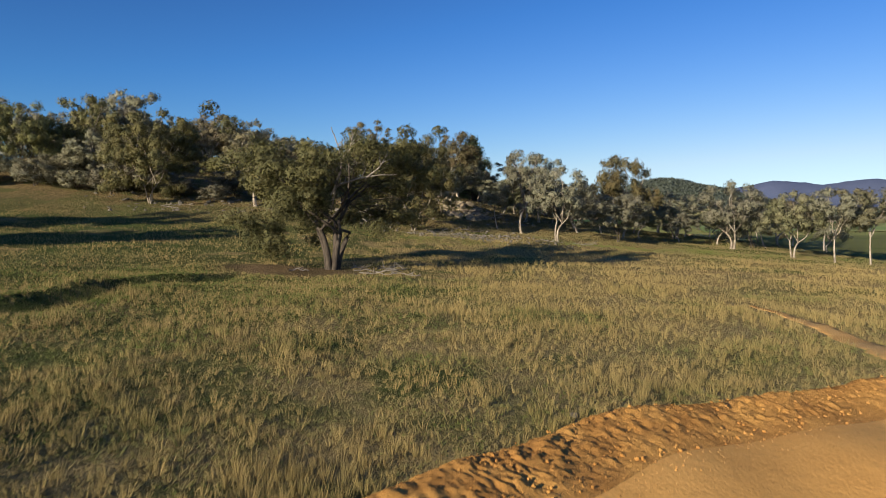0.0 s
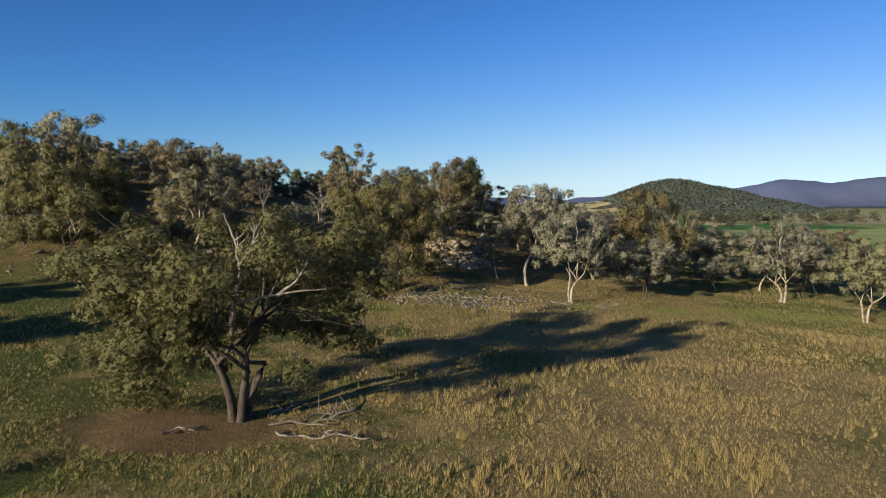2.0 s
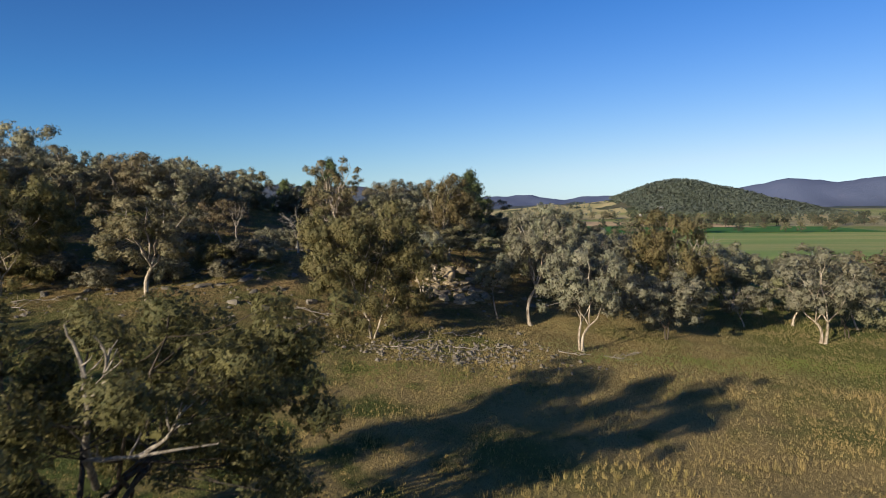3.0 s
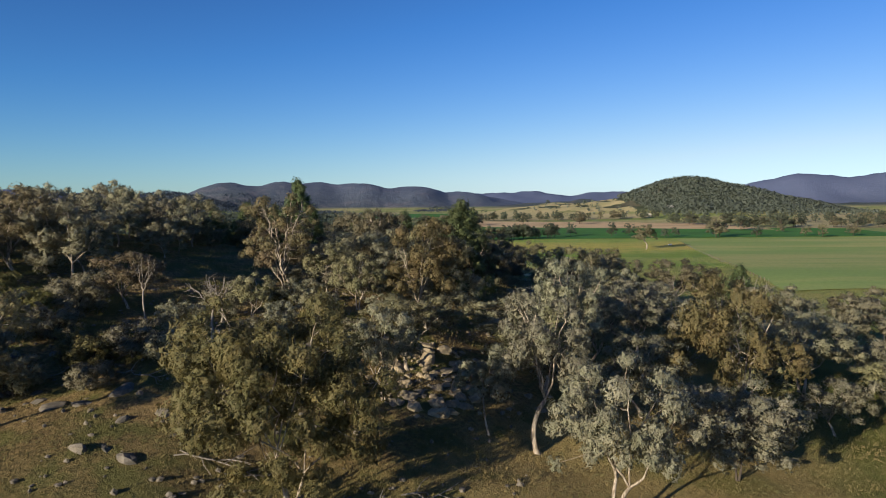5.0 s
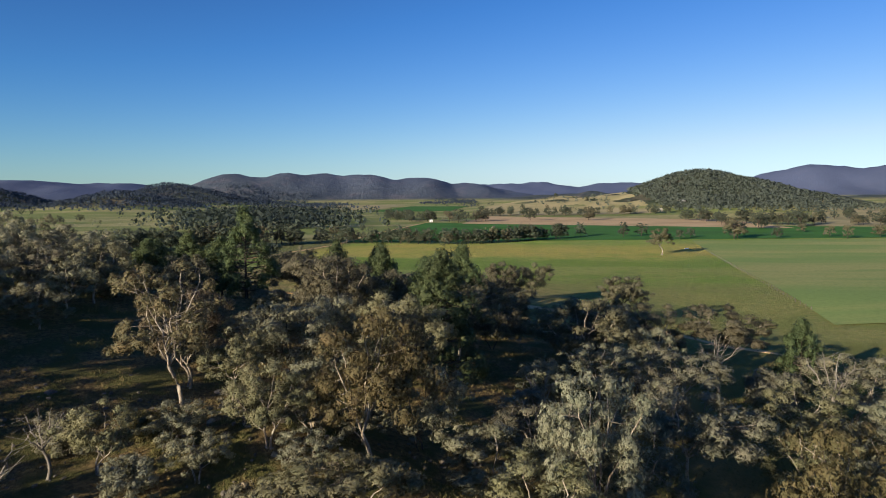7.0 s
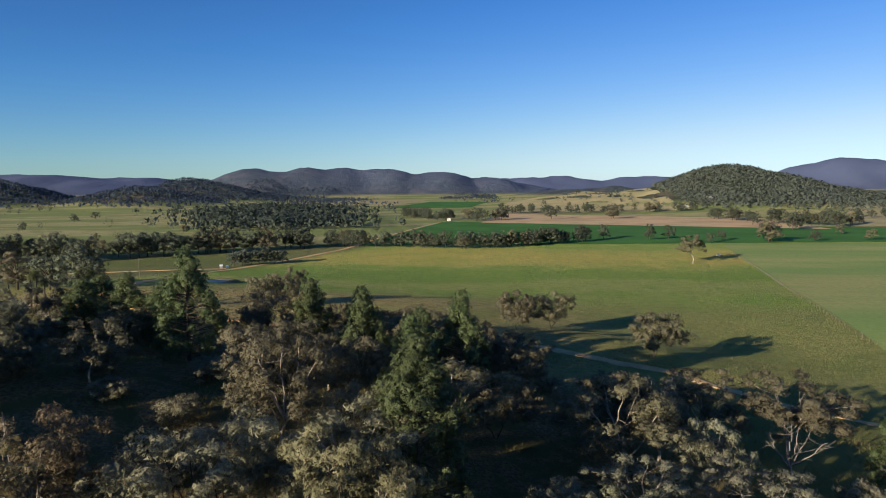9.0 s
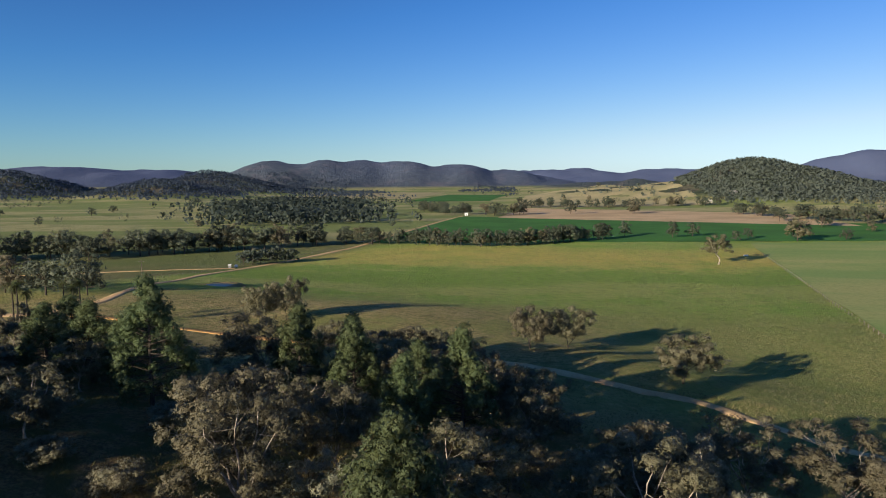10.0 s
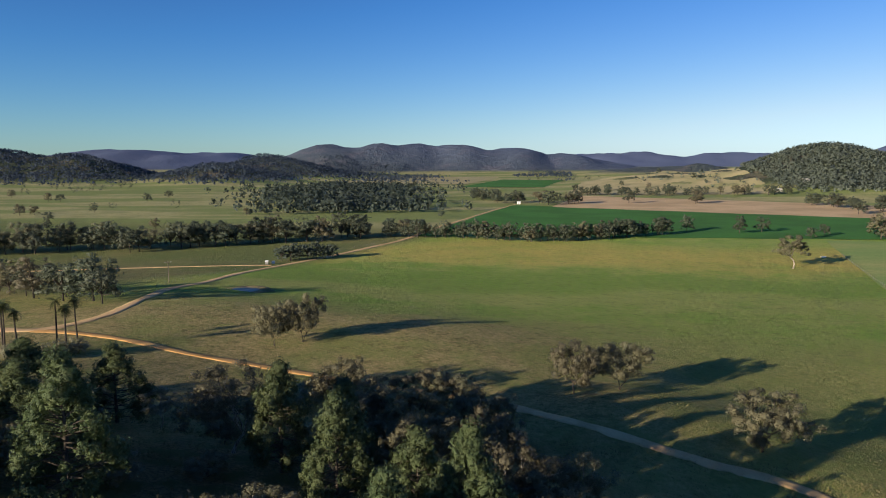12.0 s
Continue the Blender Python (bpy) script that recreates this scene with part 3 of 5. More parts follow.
def build_pad():
    edge = catmull([(-9, 4), (-4.5, 10.5), (-0.6, 15.2), (1.6, 17.2), (4.5, 20.1), (8.7, 22.5), (12.8, 24.6), (17.8, 26.9), (24, 28.6), (33, 29.5)], 52)
    t = np.gradient(edge, axis=0)
    t /= np.linalg.norm(t, axis=1)[:, None]
    inward = np.stack([t[:, 1], -t[:, 0]], 1)
    # graded floor
    u = np.concatenate([[1.2], np.linspace(2.0, 24, 24)])
    p = edge[:, None] + inward[:, None] * u[None, :, None]
    z = land(p[..., 0], p[..., 1]) + 0.10
    v3 = np.concatenate([p, z[..., None]], -1).reshape(-1, 3)
    solo("graded_pad", mesh_from("graded_pad", v3, grid_faces(len(edge), len(u)), [MAT_ORANGE], True), "smooth graded orange clay pad", "earthworks", kind="structure")
    # windrow of loose clay along its edge
    u = np.linspace(-0.25, 2.9, 36)
    p = edge[:, None] + inward[:, None] * u[None, :, None]
    ridge = np.interp(u, [-0.25, 0.1, 0.55, 1.2, 2.2, 2.9], [-0.05, 0.22, 0.42, 0.34, 0.14, 0.02])
    z = land(p[..., 0], p[..., 1]) + 0.08 + ridge[None]
    v3 = np.concatenate([p, z[..., None]], -1).reshape(-1, 3)
    lump = noise3(v3, 1.3) * 0.08 + np.abs(noise3(v3, 3.6, 5)) * 0.13 + noise3(v3, 7.5, 9) * 0.075
    amount = np.interp(u, [-0.25, 0.2, 1.8, 2.9], [0.15, 1.0, 0.9, 0.1])
    v3[:, 2] += lump * np.tile(amount, len(edge))
    berm = solo("clay_berm", mesh_from("clay_berm", v3, grid_faces(len(edge), len(u)), [MAT_BERM], True), "lumpy windrow of loose orange clay along the pad", "earthworks", kind="structure")
    # clods
    rng = np.random.default_rng(4)
    s = Soup()
    for _ in range(1700):
        k = rng.integers(0, len(edge))
        w = rng.uniform(0.1, 3.2) if rng.random() < 0.85 else rng.uniform(2.8, 4)
        q = edge[k] + inward[k] * w + rng.normal(0, 0.1, 2)
        r = (0.018 + 0.05 * rng.random() ** 2.2) * (1.0 if w < 2.8 else 0.6)
        h = hgt(*q) + 0.1 + np.interp(w, u, ridge) if w < 2.9 else hgt(*q) + 0.1
        v, f = BALL_V * r * rng.uniform(0.65, 1.25, (len(BALL_V), 1)) * np.array([1, 0.85, 0.75]), BALL_F
        a = rng.uniform(0, 6.28)
        v = v @ np.array([[math.cos(a), -math.sin(a), 0], [math.sin(a), math.cos(a), 0], [0, 0, 1]]).T
        s.add(v + np.array([q[0], q[1], h]), f)
    solo("clay_clods", s.mesh("clay_clods", [MAT_BERM]), "crumbled clods of orange clay on the berm", "clods", kind="stuff")


# ---- trees ----
def bezier(a, b, c, n):
    t = np.linspace(0, 1, n)[:, None]
    return (1 - t) ** 2 * a + 2 * t * (1 - t) * b + t ** 2 * c


def lump_shape():
    """A rounded lump of twenty triangles."""
    bm = bmesh.new()
    bmesh.ops.create_icosphere(bm, subdivisions=1, radius=1.0)
    v = np.array([q.co[:] for q in bm.verts])
    f = np.array([[q.index for q in p.verts] for p in bm.faces])
    bm.free()
    return v, f


BALL_V, BALL_F = lump_shape()


def leaves(rng, clumps, per, size, droop=0.5, flat=0.75, core=0.6):
    """Leaf sprays in soft, ragged clouds round each clump's heart, with a small dense mass inside. Returns corners, triangles and soft normals."""
    cs = np.array([c for c, r in clumps])
    rs = np.array([r for c, r in clumps])
    mid = cs.mean(0) - np.array([0, 0, 0.2 * np.ptp(cs[:, 2])])
    cnt = np.maximum(5, (per * (rs / rs.mean()) ** 1.7)).astype(int)
    idx = np.repeat(np.arange(len(cs)), cnt)
    n = len(idx)
    d = rng.normal(size=(n, 3))
    d /= np.linalg.norm(d, axis=1)[:, None]
    rad = rs[idx] * (0.62 + 0.50 * rng.uniform(0, 1, n) ** 0.8)
    at = cs[idx] + d * rad[:, None] * np.array([1, 1, flat])
    at[:, 2] -= 0.12 * rs[idx] * rng.uniform(0, 1, n)
    nor = d + rng.normal(0, 0.55, (n, 3)) + np.array([0, 0, 0.2])
    nor /= np.linalg.norm(nor, axis=1)[:, None]
    tan = np.cross(nor, rng.normal(size=(n, 3)))
    tan[:, 2] -= droop
    tan -= nor * np.sum(tan * nor, 1)[:, None]
    tan /= np.linalg.norm(tan, axis=1)[:, None] + 1e-9
    bi = np.cross(nor, tan)
    ln = size * rng.uniform(0.5, 1.35, n)[:, None]
    wd = ln * rng.uniform(0.6, 0.9, n)[:, None]
    v = np.stack([at + tan * ln * 0.65, at - tan * ln * 0.35 + bi * wd * 0.5, at - tan * ln * 0.5 - bi * wd * 0.5], 1).reshape(-1, 3)
    f = np.arange(3 * n).reshape(n, 3)
    owner = np.repeat(idx, 3)
    if core:
        m = len(cs)
        k = core * rs[:, None, None] * rng.uniform(0.6, 1.3, (m, len(BALL_V), 1)) * rng.uniform(0.65, 1.35, (m, 1, 3))
        cv = (cs[:, None] + BALL_V[None] * k * np.array([1, 1, flat])).reshape(-1, 3)
        cf = (BALL_F[None] + len(BALL_V) * np.arange(m)[:, None, None]).reshape(-1, 3) + len(v)
        v, f = np.concatenate([v, cv]), np.concatenate([f, cf])
        owner = np.concatenate([owner, np.repeat(np.arange(m), len(BALL_V))])
    a, b = v - cs[owner], v - mid
    a /= np.linalg.norm(a, axis=1)[:, None] + 1e-6
    b /= np.linalg.norm(b, axis=1)[:, None] + 1e-6
    soft = a * 0.70 + b * 0.30 + np.repeat(rng.normal(0, 0.24, (len(v) // 3 + 1, 3)), 3, axis=0)[:len(v)]
    return v, f, soft / (np.linalg.norm(soft, axis=1)[:, None] + 1e-6)


def crown_mesh(crown, mat):
    v, f, soft = crown
    me = mesh_from("crown", v, f, [mat], True)
    me.normals_split_custom_set_from_vertices(soft.astype(np.float32))
    return me


def gum_shape(seed, h, w, fork=0.3, limbs=5, twigs=5, per=80, size=0.43, clump=0.095, lean=0.045, stems=1, r0=0.18, low=0.40, dome=0.8, extra=14, bare=0, flat=0.75, hang=(), core=0.62, gap=None, split=False):
    """A gum tree: trunk, main limbs (each a mesh of its own) and a crown of leaf sprays in separate clumps."""
    rng = np.random.default_rng(seed)
    trunk, limb_meshes, clumps, k0 = Soup(), [], [], rng.uniform(0, 6.28)
    forks = []
    for s in range(stems):
        a = k0 + s * 6.28 / max(stems, 1)
        off = np.array([math.cos(a), math.sin(a), 0]) * (0.0 if stems == 1 else r0 * 0.8)
        top = np.array([rng.normal(0, lean) * h, rng.normal(0, lean) * h, fork * h * rng.uniform(0.85, 1.1)]) + off * (1.0 if stems == 1 else 4.0)
        mid = off + np.array([rng.normal(0, 0.05) * h, rng.normal(0, 0.05) * h, fork * h * 0.5])
        path = bezier(off + np.array([0, 0, -0.5]), mid, top, 7)
        rr = np.linspace(r0, r0 * 0.68, 7) / (1.0 if stems == 1 else 1.5)
        rr[0] *= 1.6
        rr[1] *= 1.12
        trunk.add(*tube(path, rr, 8))
        forks.append((top, rr[-1]))
    for i in range(limbs):
        top, r = forks[i % stems]
        ls = Soup()
        a = k0 + 6.28 * (i + rng.uniform(-0.3, 0.3)) / limbs
        rho = w * 0.5 * rng.uniform(0.45, 0.9) * (0.45 if i == limbs - 1 else 1.0)
        zt = h * (0.94 - dome * 0.42 * (rho / (w * 0.5)) ** 2 * rng.uniform(0.7, 1.3))
        end = np.array([math.cos(a) * rho, math.sin(a) * rho, zt])
        ctl = top * 0.55 + end * 0.45 + np.array([math.cos(a), math.sin(a), 0]) * rho * rng.uniform(-0.05, 0.3) + np.array([0, 0, -0.02 * h])
        path = bezier(top, ctl, end, 9)
        path[1:-1] += rng.normal(0, 0.012 * h, (7, 3))
        rad = np.linspace(r * 0.74, 0.035, 9)
        ls.add(*tube(path, rad, 5 if split else 4))
        dry = i < bare
        if not dry:
            clumps.append((end, w * clump * rng.uniform(0.9, 1.25)))
        for j in range(twigs):
            k = rng.uniform(0.38, 0.95)
            st = path[min(7, int(k * 8))]
            a2 = a + rng.normal(0, 0.95)
            ln = w * rng.uniform(0.14, 0.30)
            e2 = st + np.array([math.cos(a2) * ln, math.sin(a2) * ln, ln * rng.uniform(-0.55, 0.95)])
            e2[2] = np.clip(e2[2], low * h, h * 0.98)
            b = bezier(st, (st + e2) / 2 + rng.normal(0, 0.05, 3) * ln + np.array([0, 0, -0.1 * ln]), e2, 4)
            ls.add(*tube(b, np.linspace(rad[min(7, int(k * 8))] * 0.6, 0.02, 4), 3))
            if not dry:
                clumps.append((e2, w * clump * rng.uniform(0.55, 1.35)))
                if rng.random() < 0.75:
                    e3 = e2 + rng.normal(0, 1, 3) * np.array([1, 1, 0.6]) * w * 0.085
                    ls.add(*tube(np.array([b[2], (b[2] + e3) / 2, e3]), [0.03, 0.022, 0.012], 3))
                    clumps.append((e3, w * clump * rng.uniform(0.4, 0.95)))
        limb_meshes.append(ls)
    for _ in range(extra):
        a, rho = rng.uniform(0, 6.28), w * 0.5 * math.sqrt(rng.uniform(0.1, 0.9))
        clumps.append((np.array([math.cos(a) * rho, math.sin(a) * rho, h * rng.uniform(low, 0.75)]), w * clump * rng.uniform(0.7, 1.1)))
    if gap is not None:
        clumps = [c for c in clumps if not all(a < q < b for q, (a, b) in zip(c[0], gap))]
    for spot in hang:
        clumps.append((np.array(spot, float), w * clump * 1.1))
    crown = leaves(rng, clumps, per, size, flat=flat, core=core) if clumps else None
    return trunk, limb_meshes, crown


def pine_shape(seed, h, w, per=54, size=0.42):
    """A cypress pine: straight trunk, short boughs and a ragged, pointed crown down to near the ground."""
    rng = np.random.default_rng(seed)
    trunk, boughs, clumps = Soup(), Soup(), []
    path = np.stack([rng.normal(0, 0.05, 9).cumsum() * 0.4, rng.normal(0, 0.05, 9).cumsum() * 0.4, np.linspace(-0.5, h * 0.95, 9)], 1)
    trunk.add(*tube(path, np.linspace(0.26, 0.04, 9), 7))
    n = int(9 * h * 0.8)
    for i in range(n):
        k = (i + rng.random()) / n
        z = h * (0.12 + 0.83 * k)
        env = w * 0.5 * (0.62 + 0.55 * math.sin(math.pi * min(1, 0.18 + k * 0.7))) * (1 - k) ** 0.6 * 1.15
        a = rng.uniform(0, 6.28)
        rho = env * rng.uniform(0.55, 1.1)
        c = np.array([math.cos(a) * rho, math.sin(a) * rho, z + rng.uniform(-0.2, 0.4)])
        boughs.add(*tube(np.array([[0, 0, z - 0.5], c * np.array([0.5, 0.5, 1]) - np.array([0, 0, 0.25]), c]), [0.07, 0.05, 0.02], 4))
        clumps.append((c, w * 0.115 * rng.uniform(0.65, 1.35)))
    clumps.append((np.array([0, 0, h * 0.97]), w * 0.09))
    return trunk, [boughs], leaves(rng, clumps, per, size, droop=-0.3, flat=1.15, core=0.6)


def dead_shape(seed, h, w):
    trunk, limb, _ = gum_shape(seed, h, w, extra=0, fork=0.4, limbs=5, twigs=5, per=1, size=0.1, r0=0.22, bare=5, lean=0.06)
    return trunk, limb, None


def far_shape(seed, h, w, count, size):
    """A tree for the middle distance: trunk, a few limbs and large leaf sprays."""
    rng = np.random.default_rng(seed)
    trunk, limb, clumps = Soup(), Soup(), []
    trunk.add(*tube(np.array([[0, 0, -0.5], [0.1, 0, h * 0.25], [0.2, 0.1, h * 0.5]]), [0.26, 0.2, 0.12], 5))
    spread = rng.uniform(0.75, 1.0)
    for i in range(46):
        a, rho = 6.28 * (i + rng.uniform(-0.4, 0.4)) / 8.6, w * 0.5 * spread * math.sqrt(rng.uniform(0.02, 0.95))
        top = 0.93 - 0.34 * (rho / (w * 0.5)) ** 2
        e = np.array([math.cos(a) * rho, math.sin(a) * rho, h * top * rng.uniform(0.16, 1.0) ** 0.75])
        e[2] = max(e[2], rng.uniform(0.06, 0.2) * h)
        if i % 6 == 0:
            limb.add(*tube(np.array([[0.1, 0, h * 0.22], e * np.array([0.45, 0.45, 0.75]), e]), [0.17, 0.11, 0.04], 4))
        clumps.append((e, w * 0.125 * rng.uniform(0.6, 1.45)))
    return trunk, [limb] if limb.n else [], leaves(rng, clumps, count / len(clumps), size)


class Kind:
    """One tree shape, with its meshes kept to be shared by all its copies."""

    def __init__(self, shape, bark, leaf, h, w, split=False):
        trunk, limbs, crown = shape
        self.h, self.w, self.leaf = h, w, leaf
        self.trunk = trunk.mesh("trunk", [bark], True)
        if split:     # each branch of a limb its own mesh
            self.limbs = [[mesh_from("limb", v, f - f.min(), [bark], True) for v, f in zip(s.v, s.f)] for s in limbs]
        else:
            self.limbs = [[s.mesh("limb", [bark], True)] for s in limbs]
        self.crown = crown_mesh(crown, leaf) if crown else None

    def plant(self, x, y, height, label, category="tree", group="", turn=None, name="gum_tree", wide=None, leaf=None, sink=0.0, whole=True):
        s = height / self.h
        sw = s if wide is None else wide / self.w
        turn = RNG.uniform(0, 360) if turn is None else turn
        at = pose(x, y, hgt(x, y) - sink, 0, 0, turn) @ Matrix.Diagonal((sw, sw, s, 1))
        ob = thing(name, at, label, category, group)
        part("trunk", self.trunk, ob)
        for main, *sub in self.limbs:
            limb = part("limb" if self.crown else "dead_limb", main, ob)
            for me in sub:
                part("branch", me, limb)
        if self.crown:
            c = part("crown", self.crown, ob)
            if leaf is not None and leaf != self.leaf:
                c.material_slots[0].link = "OBJECT"
                c.material_slots[0].material = leaf
        return ob


build_pad()
RNG = random.Random(11)
GUMS = [
    Kind(gum_shape(1, 13, 11, fork=0.30), BARK_PALE, LEAF_OLIVE, 13, 11),
    Kind(gum_shape(2, 13, 10, fork=0.36, limbs=5, dome=0.4, lean=0.08, r0=0.27), BARK_PALE, LEAF_GREY, 13, 10),
    Kind(gum_shape(3, 12, 12, fork=0.22, limbs=6, dome=0.65, r0=0.24), BARK_PALE, LEAF_OLIVE, 12, 12),
    Kind(gum_shape(4, 14, 9, fork=0.42, limbs=4, twigs=5, low=0.5, lean=0.06), BARK_PALE, LEAF_GREY, 14, 9),
    Kind(gum_shape(5, 12, 11, fork=0.25, limbs=6, stems=2, r0=0.3), BARK_PALE, LEAF_OLIVE, 12, 11),
    Kind(gum_shape(6, 11, 12, fork=0.20, limbs=6, stems=2, extra=10, low=0.3, dome=0.8), BARK_DARK, LEAF_DARK, 11, 12),
]
BUSHES = [
    Kind(gum_shape(21, 7, 9, fork=0.12, limbs=7, stems=3, extra=14, low=0.15, dome=1.0, r0=0.2, clump=0.13, per=52), BARK_DARK, LEAF_DARK, 7, 9),
    Kind(gum_shape(22, 6, 7, fork=0.15, limbs=6, stems=2, extra=10, low=0.2, dome=0.9, r0=0.16, clump=0.13, per=52), BARK_DARK, LEAF_GREY, 6, 7),
]
MIDS = [Kind(gum_shape(81 + i, 12, 11, fork=0.28, limbs=5, twigs=4, per=36, size=0.60, dome=0.8, extra=24, low=0.14), BARK_PALE, LEAF_OLIVE, 12, 11) for i in range(4)]
PINES = [Kind(pine_shape(31, 13, 7.0), BARK_DARK, LEAF_GREEN, 13, 6.5), Kind(pine_shape(32, 12, 8.0), BARK_DARK, LEAF_GREEN, 12, 7.5)]
ROUND = [Kind(gum_shape(91 + i, 11, 12.5, fork=0.17, limbs=7, twigs=4, stems=2, extra=34, low=0.3, dome=0.95, per=62, size=0.45), BARK_DARK, LEAF_DARK, 11, 12.5) for i in range(2)]
BROAD = Kind(gum_shape(95, 13, 15, fork=0.18, limbs=8, twigs=6, stems=3, extra=44, low=0.12, dome=1.0, per=120, size=0.42, clump=0.075), BARK_PALE, LEAF_SPREAD, 13, 15)
RUST = Kind(gum_shape(97, 16, 11, fork=0.30, limbs=6, twigs=6, low=0.42, dome=0.5, per=52, extra=2, clump=0.078, bare=1, r0=0.24), BARK_PALE, LEAF_RUST, 16, 11)
DEADS = [Kind(dead_shape(41, 10, 8), BARK_DEAD, None, 10, 8), Kind(dead_shape(42, 9, 7), BARK_DEAD, None, 9, 7)]
FARS = [Kind(far_shape(51 + i, 12, 11, 560, 0.70), BARK_DARK, LEAF_VALLEY, 12, 11) for i in range(6)]

# the lone spreading tree in the near paddock
LONE = Kind(gum_shape(71, 13.2, 16.5, fork=0.26, limbs=9, twigs=8, per=200, size=0.34, stems=5, r0=0.42, low=0.28, dome=0.85, extra=26, bare=0, clump=0.07, lean=0.02, core=0.42, gap=((0.3, 7.5), (-9, -2.2), (4.6, 8.6)), split=True,
                      hang=((-6, -1, 2.2), (-5, -2.5, 2.6), (-7, 0, 3.2), (-4.2, -1, 1.8), (-6.5, -2, 4), (-7.4, -1, 4.6), (-5.5, 1.5, 3))),
            BARK_DARK, LEAF_LONE, 13.2, 16.5, True)
LONE_TREE = LONE.plant(-10.3, 62.7, 13.7, "broad spreading olive-green gum tree with several dark stems", name="spreading_gum", turn=0)

PLANTED = [(-10.3, 62.7, 7)]


def dead_boughs(owner):
    """Bleached leafless boughs that stand out of the lone tree's crown."""
    m = owner.matrix_basis.inverted()
    for k, pts in enumerate((((-10.2, 61.6, 5.2), (-9.4, 59.6, 7.0), (-8.5, 58.5, 7.5), (-6.3, 57.6, 8.0), (-4.0, 58.2, 8.2)), ((-6.6, 57.8, 7.9), (-5.4, 57.2, 8.7), (-4.6, 57.0, 9.9)),
                             ((-10.3, 61.6, 5.6), (-9.2, 59.2, 7.6), (-8.7, 58.5, 9.2), (-9.1, 58.9, 10.8), (-9.6, 58.8, 12.3)), ((-8.8, 58.6, 9.4), (-8.0, 58.2, 10.4), (-7.6, 58.0, 11.6)))):
        p = catmull(pts, 4)
        p = np.array([(m @ Vector(q))[:] for q in p])
        p[1:-1] += np.random.default_rng(k).normal(0, 0.035, (len(p) - 2, 3))
        part("dead_bough", mesh_from("dead_bough", *tube(p, np.linspace(0.15 if k % 2 == 0 else 0.09, 0.03, len(p)), 6), [BARK_DEAD], True), owner, "bleached leafless bough")
        twig_rng = np.random.default_rng(60 + k)
        for j in range(5):
            st = p[int(twig_rng.integers(len(p) // 3, len(p)))]
            e = st + np.array([twig_rng.uniform(-0.3, 0.9), twig_rng.uniform(-0.7, 0.3), twig_rng.uniform(0.3, 1.0)]) * twig_rng.uniform(0.8, 1.7)
            part("dead_twig", mesh_from("dead_twig", *tube(bezier(st, (st + e) / 2 + twig_rng.normal(0, 0.12, 3), e, 5), np.linspace(0.045, 0.015, 5), 5), [BARK_DEAD], True), owner, "bleached bare twig")


dead_boughs(LONE_TREE)


def put_tree(kind, x, y, h, label, gap=4.0, **more):
    PLANTED.append((x, y, gap))
    return kind.plant(x, y, h, label, **more)


L_PALE = "tall gum with pale trunk and grey-green leaves"
L_OLIVE = "olive-leaved gum tree with pale branching limbs"
L_BROWN = "bronze-tinged gum tree with pale limbs"
L_DARK = "dark dense gum tree with low foliage"
L_PINE = "dense fresh-green cypress pine with a ragged crown"
L_DEAD = "bare dead tree with bleached branches"
L_BUSH = "low dense shrubby wattle with dark leaves"
EDGE = "gums along the paddock edge"
HILLG = "gums on the rocky hill"
WOOD = "gums in the woodland"

put_tree(GUMS[1], 14.5, 123.7, 15.6, "tall gum with orange-pale trunk and silvery crown", group=EDGE, wide=9.5, leaf=LEAF_GREY)
put_tree(GUMS[4], 18.9, 111.6, 13.4, "leaning gum with pale forked trunk and grey-green crown", group=EDGE, wide=9.8, leaf=LEAF_GREY)
put_tree(ROUND[0], 31.3, 121.0, 9.4, L_DARK, group=EDGE, wide=12.5, leaf=LEAF_GREY)
put_tree(GUMS[2], 35.6, 134.5, 16.6, "broad bronze-leaved gum with a pale forked trunk", group=EDGE, wide=12.5, leaf=LEAF_BRONZE)
put_tree(GUMS[4], 53.5, 125.6, 13.4, "spreading gum with white forked trunk at the paddock edge", group=EDGE, wide=12.5, leaf=LEAF_GREY, turn=20)
put_tree(GUMS[5], 60, 131, 10.5, L_DARK, group=EDGE, wide=9)
put_tree(GUMS[4], 57.2, 110.5, 11.8, L_PALE, group=EDGE, wide=9.5)
put_tree(GUMS[0], 61.5, 106.0, 12.6, L_PALE, group=EDGE, wide=9.5, leaf=LEAF_GREY)
put_tree(GUMS[0], 66.5, 105.0, 12.8, L_OLIVE, group=EDGE, wide=10)
put_tree(BROAD, -5.0, 110.2, 16.4, "wide olive-brown gum with a drooping crown beside rubble", group=HILLG, wide=15, leaf=LEAF_SPREAD)
put_tree(GUMS[4], -0.2, 128.8, 10.0, "small gum with pale trunk in front of boulders", group=HILLG, wide=6.8, leaf=LEAF_GREY)
put_tree(GUMS[3], 10.1, 125.6, 9.0, L_PALE, group=HILLG, wide=5.5)
put_tree(GUMS[1], -30.8, 112.2, 12.6, "slender gum with white forked trunk and brownish crown", group=HILLG, wide=11, leaf=LEAF_BROWN)
put_tree(BROAD, -48.3, 112.4, 16.0, "large leaning gum with a dense olive crown", group=HILLG, wide=15)
put_tree(ROUND[0], -73.8, 121.5, 14.6, L_DARK, group=HILLG, wide=12, leaf=LEAF_SPREAD)
put_tree(MIDS[3], -66.5, 128.5, 15.4, L_OLIVE, group=HILLG, wide=10, leaf=LEAF_SPREAD)
put_tree(GUMS[2], -49.5, 149.0, 12.0, L_BROWN, group=HILLG, wide=13, leaf=LEAF_BROWN)
